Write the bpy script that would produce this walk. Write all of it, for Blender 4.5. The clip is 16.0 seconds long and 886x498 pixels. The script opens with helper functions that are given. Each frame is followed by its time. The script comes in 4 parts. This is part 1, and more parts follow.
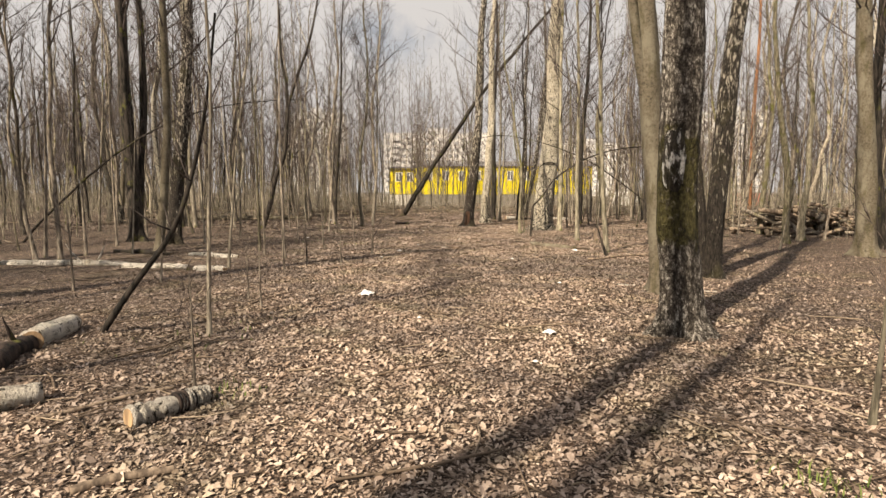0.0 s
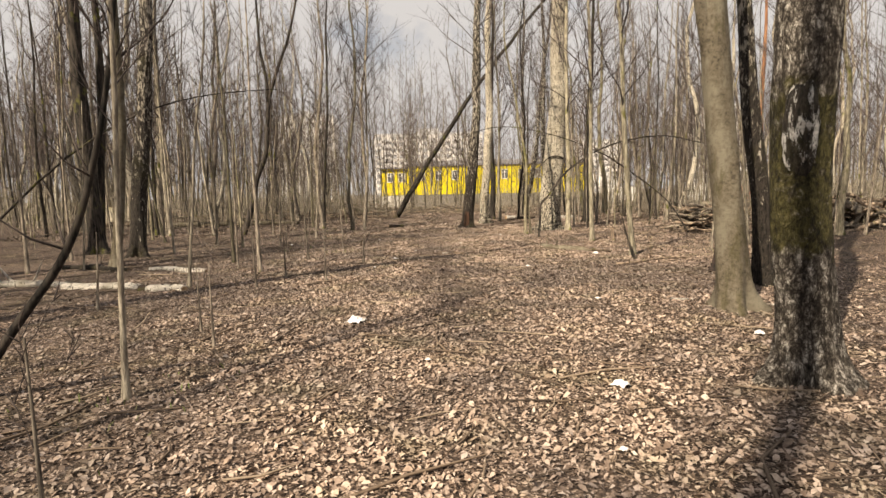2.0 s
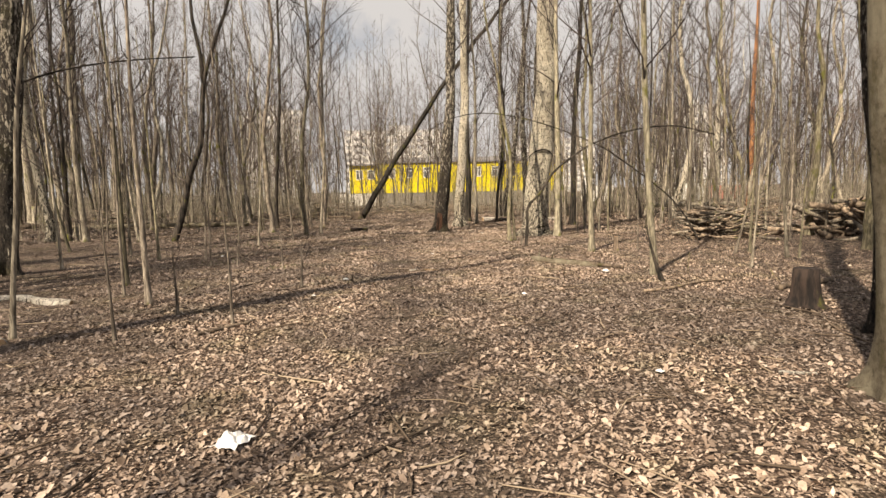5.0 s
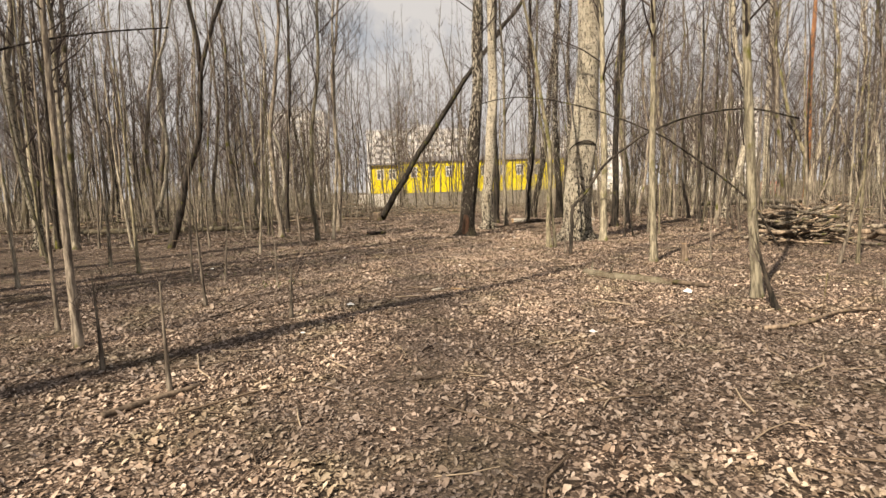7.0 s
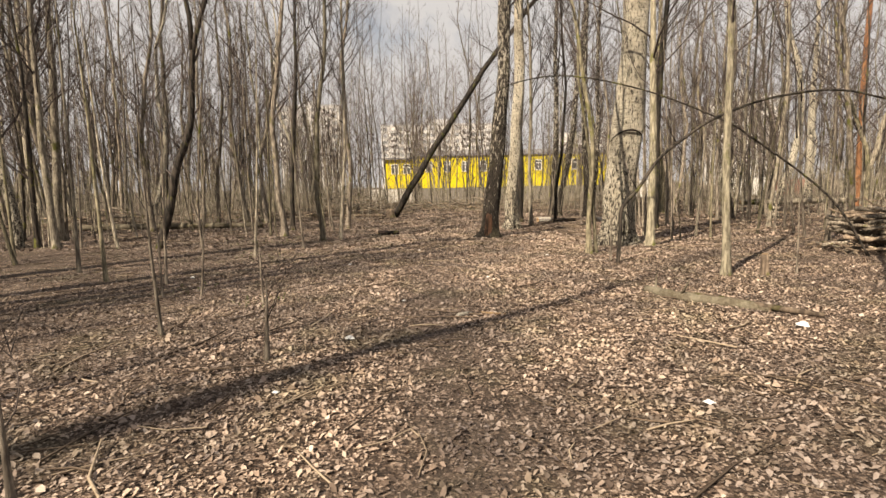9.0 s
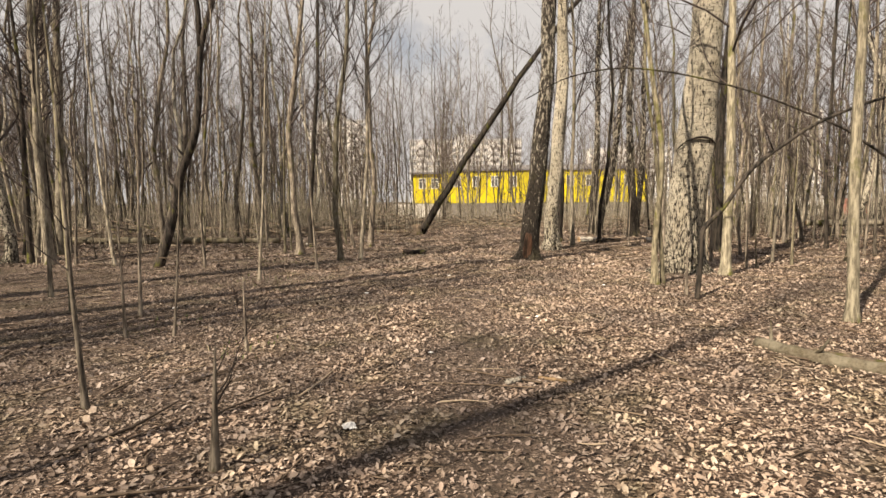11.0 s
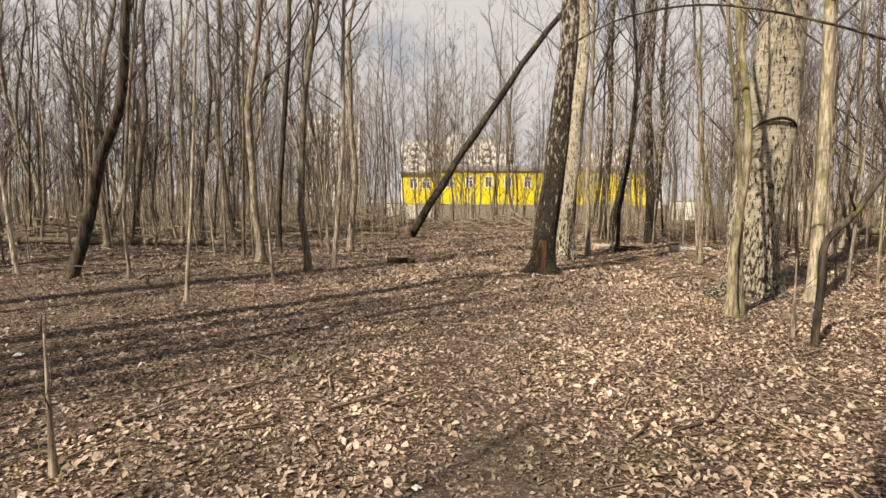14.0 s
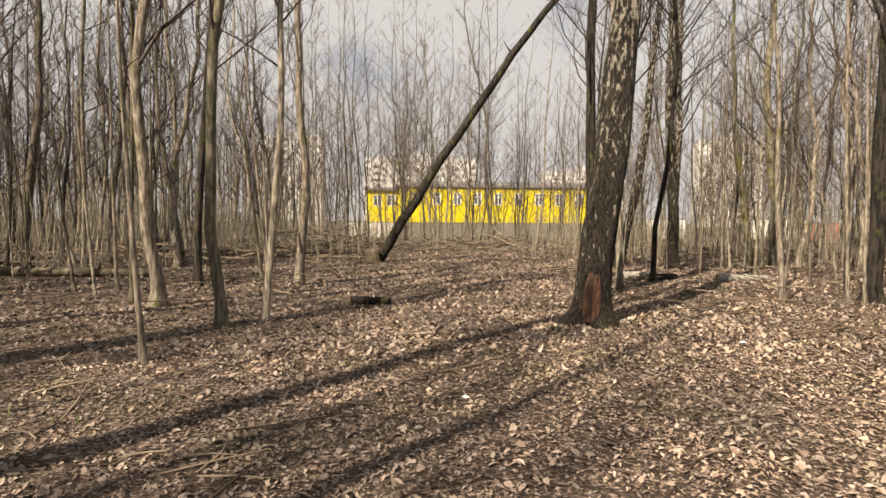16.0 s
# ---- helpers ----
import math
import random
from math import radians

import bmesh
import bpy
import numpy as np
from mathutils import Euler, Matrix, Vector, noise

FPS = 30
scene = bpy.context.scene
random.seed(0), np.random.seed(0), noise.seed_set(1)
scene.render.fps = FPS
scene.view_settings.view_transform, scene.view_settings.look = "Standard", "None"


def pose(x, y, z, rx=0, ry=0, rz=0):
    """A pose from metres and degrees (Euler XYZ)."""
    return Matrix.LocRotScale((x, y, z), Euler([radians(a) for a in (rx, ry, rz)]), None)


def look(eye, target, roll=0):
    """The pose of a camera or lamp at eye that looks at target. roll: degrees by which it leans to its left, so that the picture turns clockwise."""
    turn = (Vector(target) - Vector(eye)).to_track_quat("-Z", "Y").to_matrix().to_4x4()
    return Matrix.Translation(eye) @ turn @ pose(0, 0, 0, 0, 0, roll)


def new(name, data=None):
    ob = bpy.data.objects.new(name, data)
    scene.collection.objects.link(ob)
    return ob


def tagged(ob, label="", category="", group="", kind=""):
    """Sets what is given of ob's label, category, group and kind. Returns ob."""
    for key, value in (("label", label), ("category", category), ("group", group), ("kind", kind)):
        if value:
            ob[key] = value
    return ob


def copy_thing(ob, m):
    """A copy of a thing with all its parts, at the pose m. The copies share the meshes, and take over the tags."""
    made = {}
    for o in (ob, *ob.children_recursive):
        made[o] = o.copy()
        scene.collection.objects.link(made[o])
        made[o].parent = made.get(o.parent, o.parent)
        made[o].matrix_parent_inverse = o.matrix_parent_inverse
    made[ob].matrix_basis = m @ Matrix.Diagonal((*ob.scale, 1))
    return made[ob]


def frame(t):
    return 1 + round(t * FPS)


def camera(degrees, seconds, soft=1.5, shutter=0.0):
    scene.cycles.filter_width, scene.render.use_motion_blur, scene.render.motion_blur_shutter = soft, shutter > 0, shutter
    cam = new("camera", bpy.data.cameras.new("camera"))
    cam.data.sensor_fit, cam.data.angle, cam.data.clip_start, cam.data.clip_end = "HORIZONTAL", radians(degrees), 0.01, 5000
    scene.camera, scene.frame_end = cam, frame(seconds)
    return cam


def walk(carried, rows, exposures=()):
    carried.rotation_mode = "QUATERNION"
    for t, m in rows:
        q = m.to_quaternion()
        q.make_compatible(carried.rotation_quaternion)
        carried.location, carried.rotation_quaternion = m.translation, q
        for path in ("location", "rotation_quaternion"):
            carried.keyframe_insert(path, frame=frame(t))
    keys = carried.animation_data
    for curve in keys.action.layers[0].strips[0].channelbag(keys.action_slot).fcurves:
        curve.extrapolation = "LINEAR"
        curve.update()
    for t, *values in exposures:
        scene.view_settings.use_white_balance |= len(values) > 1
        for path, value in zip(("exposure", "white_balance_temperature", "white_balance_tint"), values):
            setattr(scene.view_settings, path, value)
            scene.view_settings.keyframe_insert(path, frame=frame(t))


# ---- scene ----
cam = camera(78.3, 16.0)
PATH = [
    (0, (0.093, 0.0, 1.611), (0.029, 4.973, 1.093), -0.01),
    (0.5, (0.078, 0.472, 1.585), (-0.008, 5.445, 1.066), -0.36),
    (1, (0.032, 0.975, 1.581), (-0.048, 5.948, 1.061), -0.73),
    (1.5, (-0.085, 1.462, 1.583), (-0.136, 6.435, 1.066), -1.10),
    (2, (-0.135, 1.937, 1.551), (-0.138, 6.911, 1.037), -1.34),
    (2.5, (-0.157, 2.398, 1.558), (-0.096, 7.373, 1.06), -1.33),
    (3, (-0.165, 2.866, 1.545), (-0.037, 7.84, 1.058), -1.12),
    (3.5, (-0.134, 3.329, 1.526), (0.072, 8.301, 1.04), -0.79),
    (6, (-0.007, 6.288, 1.624), (0.253, 11.249, 1.057), -1.10),
    (6.5, (-0.008, 6.84, 1.59), (0.14, 11.808, 1.039), -1.39),
    (7, (-0.051, 7.369, 1.575), (-0.002, 12.34, 1.036), -1.59),
    (7.5, (-0.123, 7.881, 1.607), (-0.138, 12.85, 1.05), -1.63),
    (8, (-0.15, 8.417, 1.568), (-0.183, 13.382, 0.98), -1.59),
    (10.5, (-0.353, 10.729, 1.607), (-0.594, 15.699, 1.112), -0.50),
    (11, (-0.399, 11.273, 1.573), (-0.717, 16.244, 1.136), -0.50),
    (11.5, (-0.466, 11.766, 1.52), (-0.823, 16.741, 1.164), -0.38),
    (12, (-0.539, 12.254, 1.539), (-0.902, 17.232, 1.25), -0.16),
    (12.5, (-0.573, 12.746, 1.549), (-0.906, 17.728, 1.296), 0.17),
    (13, (-0.643, 13.174, 1.528), (-0.94, 18.157, 1.251), 0.32),
    (13.5, (-0.677, 13.644, 1.526), (-0.941, 18.625, 1.183), 0.44),
    (14, (-0.638, 14.128, 1.495), (-0.868, 19.104, 1.071), 0.38),
    (14.5, (-0.7, 14.618, 1.48), (-0.902, 19.589, 0.985), 0.23),
    (15, (-0.921, 15.84, 1.52), (-0.995, 20.806, 0.939), -0.29),
    (15.5, (-1.094, 17.25, 1.46), (-1.049, 22.227, 0.988), 0.50),
    (16, (-1.288, 18.318, 1.42), (-1.177, 23.31, 1.167), 0.39),
]
walk(cam, [(t, look(eye, target, roll)) for t, eye, target, roll in PATH], [(0, 0.93, 7450, 10), (16, 0.93, 7450, 10)])

# ---- light ----
SUN_AZ, SUN_EL = math.atan2(-0.63, -0.777), radians(42)
world = bpy.data.worlds.new("sky")
scene.world = world
world.use_nodes = True
wn, wl = world.node_tree.nodes, world.node_tree.links
sky = wn.new("ShaderNodeTexSky")
sky.sky_type, sky.sun_disc, sky.sun_elevation, sky.sun_rotation = "NISHITA", False, SUN_EL, SUN_AZ
sky.air_density, sky.dust_density, sky.ozone_density = 1.0, 1.5, 1.5
cloud = wn.new("ShaderNodeTexNoise")
cloud.inputs["Scale"].default_value, cloud.inputs["Detail"].default_value, cloud.inputs["Roughness"].default_value = 3.2, 7.0, 0.6
coord = wn.new("ShaderNodeTexCoord")
wl.new(coord.outputs["Generated"], cloud.inputs["Vector"])
ramp = wn.new("ShaderNodeValToRGB")
ramp.color_ramp.elements[0].position, ramp.color_ramp.elements[1].position = 0.22, 0.44
wl.new(cloud.outputs["Fac"], ramp.inputs["Fac"])
skymix = wn.new("ShaderNodeMix")
skymix.data_type = "RGBA"
wl.new(ramp.outputs["Color"], skymix.inputs[0])
wl.new(sky.outputs["Color"], skymix.inputs[6])
skymix.inputs[7].default_value = (6.9, 7.0, 7.5, 1)
wl.new(skymix.outputs[2], wn["Background"].inputs["Color"])
wn["Background"].inputs["Strength"].default_value = 0.051

sun_data = bpy.data.lights.new("sun", "SUN")
sun_data.energy, sun_data.angle, sun_data.color = 5.0, radians(0.6), (1.0, 0.90, 0.76)
sun = new("sun", sun_data)
sun.location = (-40, -50, 58)
sun.rotation_euler = Vector((-math.sin(SUN_AZ) * math.cos(SUN_EL), -math.cos(SUN_AZ) * math.cos(SUN_EL), -math.sin(SUN_EL))).to_track_quat("-Z", "Y").to_euler()


# ---- materials ----
def material(name, rough=0.85):
    m = bpy.data.materials.new(name)
    m.use_nodes = True
    n, l = m.node_tree.nodes, m.node_tree.links
    b = n["Principled BSDF"]
    b.inputs["Roughness"].default_value = rough
    b.inputs["Specular IOR Level"].default_value = 0.25
    return m, n, l, b


def noise_node(n, l, vector, scale, detail=4.0, rough=0.6):
    t = n.new("ShaderNodeTexNoise")
    t.inputs["Scale"].default_value, t.inputs["Detail"].default_value, t.inputs["Roughness"].default_value = scale, detail, rough
    if vector is not None:
        l.new(vector, t.inputs["Vector"])
    return t.outputs["Fac"]


def coords(n, l, stretch=(1, 1, 1), kind="Object"):
    c, s = n.new("ShaderNodeTexCoord"), n.new("ShaderNodeMapping")
    s.inputs["Scale"].default_value = stretch
    l.new(c.outputs[kind], s.inputs["Vector"])
    return s.outputs["Vector"]


def ramp_node(n, l, fac, stops):
    r = n.new("ShaderNodeValToRGB")
    e = r.color_ramp.elements
    while len(e) < len(stops):
        e.new(0.5)
    for k, (p, c) in zip(e, stops):
        k.position, k.color = p, (*c, 1) if len(c) == 3 else c
    l.new(fac, r.inputs["Fac"])
    return r.outputs["Color"]


def mix(n, l, fac, a, b, mode="MIX"):
    x = n.new("ShaderNodeMix")
    x.data_type, x.blend_type = "RGBA", mode
    for sock, v in ((x.inputs[0], fac), (x.inputs[6], a), (x.inputs[7], b)):
        if isinstance(v, bpy.types.NodeSocket):
            l.new(v, sock)
        elif isinstance(v, tuple):
            sock.default_value = (*v, 1)
        else:
            sock.default_value = v
    return x.outputs[2]


def bump(n, l, b, height, strength, distance=0.02):
    x = n.new("ShaderNodeBump")
    x.inputs["Strength"].default_value, x.inputs["Distance"].default_value = strength, distance
    l.new(height, x.inputs["Height"])
    l.new(x.outputs["Normal"], b.inputs["Normal"])


def value_var(n, l, colour, amount=0.35):
    """Brightens or darkens a colour from object to object."""
    o, h = n.new("ShaderNodeObjectInfo"), n.new("ShaderNodeHueSaturation")
    r = n.new("ShaderNodeMapRange")
    r.inputs["To Min"].default_value, r.inputs["To Max"].default_value = 1 - amount, 1 + amount
    l.new(o.outputs["Random"], r.inputs["Value"])
    l.new(r.outputs["Result"], h.inputs["Value"])
    l.new(colour, h.inputs["Color"])
    return h.outputs["Color"]


def bark(name, light, dark, fissure=18.0, moss=0.0, depth=0.6, band=(0.42, 0.62)):
    m, n, l, b = material(name, 0.9)
    v = coords(n, l, (1, 1, 0.16))
    f = noise_node(n, l, v, fissure, 6, 0.65)
    c = ramp_node(n, l, f, ((band[0], dark), (band[1], light)))
    big = noise_node(n, l, coords(n, l, (1, 1, 0.6)), 2.4, 6, 0.7)
    c = mix(n, l, 0.5, c, ramp_node(n, l, big, ((0.3, (0.45, 0.45, 0.45)), (0.7, (1.0, 1.0, 1.0)))), "MULTIPLY")
    if moss:
        mm = ramp_node(n, l, noise_node(n, l, coords(n, l, (1, 1, 0.7)), 2.6, 5, 0.65), ((0.60 - 0.2 * moss, (0, 0, 0)), (0.68 - 0.1 * moss, (1, 1, 1))))
        c = mix(n, l, mm, c, (0.085, 0.085, 0.022))
    c = value_var(n, l, c, 0.42)
    l.new(c, b.inputs["Base Color"])
    bump(n, l, b, f, depth, 0.03)
    return m


def birch_bark(name, white, split, foot=2.0, moss=0.0, drop=0.10, size=19.0):
    """White bark with dark cross marks; rough black plates where it has split, most of all near the foot."""
    m, n, l, b = material(name, 0.8)
    marks = noise_node(n, l, coords(n, l, (1, 1, 7)), 4.5, 6, 0.7)
    c = ramp_node(n, l, marks, ((0.31, (0.07, 0.056, 0.046)), (0.39, tuple(0.62 * k for k in white)), (0.55, tuple(0.9 * k for k in white)), (0.75, white)))
    tone = noise_node(n, l, coords(n, l, (1, 1, 0.5)), 2.2, 5, 0.65)
    c = mix(n, l, 0.6, c, ramp_node(n, l, tone, ((0.3, (0.50, 0.45, 0.36)), (0.58, (1, 1, 1)))), "MULTIPLY")
    plates = noise_node(n, l, coords(n, l, (1, 1, 0.3)), size, 6, 0.76)
    pos, up = n.new("ShaderNodeSeparateXYZ"), n.new("ShaderNodeMapRange")
    l.new(coords(n, l), pos.inputs[0])
    l.new(pos.outputs[2], up.inputs["Value"])
    up.inputs["From Max"].default_value = foot
    up.inputs["To Min"].default_value, up.inputs["To Max"].default_value = -drop, 0.0
    add = n.new("ShaderNodeMath")
    l.new(plates, add.inputs[0])
    l.new(up.outputs["Result"], add.inputs[1])
    rough = ramp_node(n, l, add.outputs[0], ((split, (1, 1, 1)), (split + 0.045, (0, 0, 0))))
    fine = ramp_node(n, l, noise_node(n, l, coords(n, l, (1, 1, 0.3)), 40, 5), ((0.38, (0.008, 0.007, 0.006)), (0.62, (0.058, 0.047, 0.039))))
    c = mix(n, l, rough, c, fine)
    green = ramp_node(n, l, noise_node(n, l, coords(n, l, (1, 1, 0.7)), 1.6, 6, 0.7), ((0.52 - 0.08 * moss, (0, 0, 0)), (0.72 - 0.12 * moss, (0.4 + 0.5 * moss,) * 3)))
    c = mix(n, l, green, c, (0.10, 0.092, 0.028))
    c = value_var(n, l, c, 0.15)
    l.new(c, b.inputs["Base Color"])
    relief = n.new("ShaderNodeMath")
    l.new(add.outputs[0], relief.inputs[0])
    l.new(noise_node(n, l, coords(n, l, (1, 1, 0.35)), 38, 6, 0.7), relief.inputs[1])
    bump(n, l, b, relief.outputs[0], 1.0, 0.09)
    return m


def old_bark(name):
    """Old cracked bark: small plates from brown to pale grey, black cracks, a broad mossy zone."""
    m, n, l, b = material(name, 0.92)
    cell = n.new("ShaderNodeTexVoronoi")
    cell.feature, cell.inputs["Scale"].default_value = "DISTANCE_TO_EDGE", 24.0
    warp, v = n.new("ShaderNodeTexNoise"), coords(n, l, (1, 1, 0.5))
    warp.inputs["Scale"].default_value = 7.0
    l.new(v, warp.inputs["Vector"])
    add = n.new("ShaderNodeVectorMath")
    add.operation, add.inputs[1].default_value = "MULTIPLY_ADD", (0.16, 0.16, 0.16)
    l.new(warp.outputs["Color"], add.inputs[0])
    l.new(v, add.inputs[2])
    l.new(add.outputs[0], cell.inputs["Vector"])
    grain = noise_node(n, l, v, 19, 8, 0.78)
    tone = ramp_node(n, l, grain, ((0.36, (0.016, 0.013, 0.011)), (0.46, (0.06, 0.05, 0.042)), (0.54, (0.20, 0.178, 0.155)), (0.60, (0.60, 0.565, 0.52))))
    crack = ramp_node(n, l, cell.outputs["Distance"], ((0.0, (0.33, 0.31, 0.29)), (0.12, (1, 1, 1))))
    c = mix(n, l, 1.0, tone, crack, "MULTIPLY")
    pos = n.new("ShaderNodeSeparateXYZ")
    l.new(coords(n, l), pos.inputs[0])
    rise_, fall, zone = n.new("ShaderNodeMapRange"), n.new("ShaderNodeMapRange"), n.new("ShaderNodeMath")
    for node, lo, hi in ((rise_, 0.55, 1.15), (fall, 2.75, 2.15)):
        node.inputs["From Min"].default_value, node.inputs["From Max"].default_value = lo, hi
        l.new(pos.outputs[2], node.inputs["Value"])
    zone.operation = "MULTIPLY"
    l.new(rise_.outputs["Result"], zone.inputs[0])
    l.new(fall.outputs["Result"], zone.inputs[1])
    tuft, both = noise_node(n, l, coords(n, l), 5.0, 7, 0.75), n.new("ShaderNodeMath")
    both.operation = "MULTIPLY"
    l.new(zone.outputs[0], both.inputs[0])
    l.new(tuft, both.inputs[1])
    moss = ramp_node(n, l, both.outputs[0], ((0.36, (0, 0, 0)), (0.47, (0.95, 0.95, 0.95))))
    green = ramp_node(n, l, grain, ((0.40, (0.010, 0.009, 0.004)), (0.62, (0.10, 0.088, 0.026))))
    c = mix(n, l, moss, c, green)
    l.new(c, b.inputs["Base Color"])
    relief = n.new("ShaderNodeMath")
    l.new(grain, relief.inputs[0])
    l.new(cell.outputs["Distance"], relief.inputs[1])
    bump(n, l, b, relief.outputs[0], 1.0, 0.06)
    return m


def alder_bark(name):
    """Smooth grey brown bark with fine cross wrinkles, lichen blotches and darker moss."""
    m, n, l, b = material(name, 0.88)
    wrinkle = noise_node(n, l, coords(n, l, (1, 1, 1.1)), 20, 8, 0.75)
    c = ramp_node(n, l, wrinkle, ((0.34, (0.035, 0.028, 0.021)), (0.46, (0.095, 0.08, 0.058)), (0.6, (0.14, 0.12, 0.09))))
    blotch = noise_node(n, l, coords(n, l, (1, 1, 0.5)), 3.2, 8, 0.72)
    c = mix(n, l, ramp_node(n, l, blotch, ((0.48, (0, 0, 0)), (0.62, (0.75, 0.75, 0.75)))), c, (0.185, 0.168, 0.13))
    c = mix(n, l, ramp_node(n, l, noise_node(n, l, coords(n, l, (1, 1, 0.35)), 4.0, 7, 0.75), ((0.36, (0.85, 0.85, 0.85)), (0.48, (0, 0, 0)))), c, (0.06, 0.052, 0.024))
    l.new(value_var(n, l, c, 0.15), b.inputs["Base Color"])
    bump(n, l, b, wrinkle, 0.7, 0.03)
    return m


BARK = {
    "old_birch": old_bark("old birch bark"),
    "birch": birch_bark("birch bark", (0.80, 0.735, 0.62), 0.42, 2.4, 0.0, 0.085, 27.0),
    "dark_birch": birch_bark("dark birch bark", (0.60, 0.55, 0.48), 0.505, 4.5, 0.0, 0.12, 19.0),
    "dark": bark("dark bark", (0.068, 0.056, 0.047), (0.010, 0.009, 0.008), 16, 0.15),
    "alder": alder_bark("grey alder bark"),
    "olive": bark("olive bark", (0.27, 0.24, 0.17), (0.085, 0.075, 0.053), 26, 0.3, 0.5),
    "yellow": bark("yellowish lichened bark", (0.34, 0.308, 0.235), (0.12, 0.106, 0.08), 26, 0.25, 0.5),
    "pale": bark("pale young bark", (0.43, 0.385, 0.31), (0.14, 0.12, 0.097), 26, 0.2, 0.5),
    "thin": bark("young grey brown bark", (0.31, 0.268, 0.22), (0.085, 0.07, 0.058), 26, 0.2, 0.5),
    "pine": bark("orange pine bark", (0.40, 0.20, 0.10), (0.19, 0.09, 0.05), 7, 0.0, 0.5),
}
BURNT = birch_bark("burnt birch bark", (0.84, 0.83, 0.83), 0.505, 0.1, 0.0, 0.0, 9.0)
TWIG = bark("twig bark", (0.125, 0.100, 0.092), (0.04, 0.032, 0.030), 20, 0.0, 0.1)
PILEWOOD = bark("cut branch wood", (0.36, 0.28, 0.21), (0.11, 0.082, 0.064), 14, 0.1, 0.5)
DEADWOOD = bark("weathered dead wood", (0.26, 0.20, 0.152), (0.09, 0.068, 0.053), 14, 0.2, 0.5)
ROTTEN = bark("charred rotten wood", (0.05, 0.035, 0.03), (0.012, 0.010, 0.010), 14, 0.1, 0.8)
TORNWOOD = bark("torn red brown wood", (0.15, 0.078, 0.05), (0.03, 0.018, 0.013), 12, 0.0, 0.8)
CUTWOOD = bark("cut wood", (0.36, 0.25, 0.15), (0.18, 0.12, 0.075), 10, 0.0, 0.2)


def plain(name, colour, rough=0.7, grain=9.0, amount=0.25, bumpy=0.1):
    m, n, l, b = material(name, rough)
    f = noise_node(n, l, coords(n, l), grain, 6, 0.65)
    g = noise_node(n, l, coords(n, l), grain * 0.07, 4)
    c = mix(n, l, 1.0, ramp_node(n, l, f, ((0.3, tuple(k * (1 - amount) for k in colour)), (0.7, colour))),
            ramp_node(n, l, g, ((0.3, (1 - amount,) * 3), (0.7, (1, 1, 1)))), "MULTIPLY")
    l.new(c, b.inputs["Base Color"])
    bump(n, l, b, f, bumpy, 0.01)
    return m


PAPER = plain("white paper", (0.8, 0.8, 0.8), 0.6, 30, 0.1, 0.4)
YELLOW = plain("yellow render", (0.62, 0.51, 0.02), 0.8, 3.0, 0.08)
CONCRETE = plain("grey concrete", (0.24, 0.22, 0.20), 0.9, 2.5, 0.25)
WHITEWASH = plain("whitewashed concrete", (0.70, 0.67, 0.63), 0.9, 2.5, 0.2)
ROOFING = plain("grey roofing felt", (0.27, 0.26, 0.26), 0.8, 2.0, 0.3)
PANEL = plain("white panel wall", (0.70, 0.68, 0.66), 0.8, 0.6, 0.12)
PANEL_GREY = plain("grey panel band", (0.55, 0.55, 0.56), 0.8, 0.6, 0.15)
WHITE = plain("white paint", (0.78, 0.77, 0.75), 0.5, 4.0, 0.08)
BRICKRED = plain("dull red cladding", (0.42, 0.20, 0.16), 0.7, 3.0, 0.2)
GLASS, gn, gl, gb = material("window glass", 0.06)
gb.inputs["Base Color"].default_value = (0.10, 0.11, 0.12, 1)
gb.inputs["Specular IOR Level"].default_value = 0.8


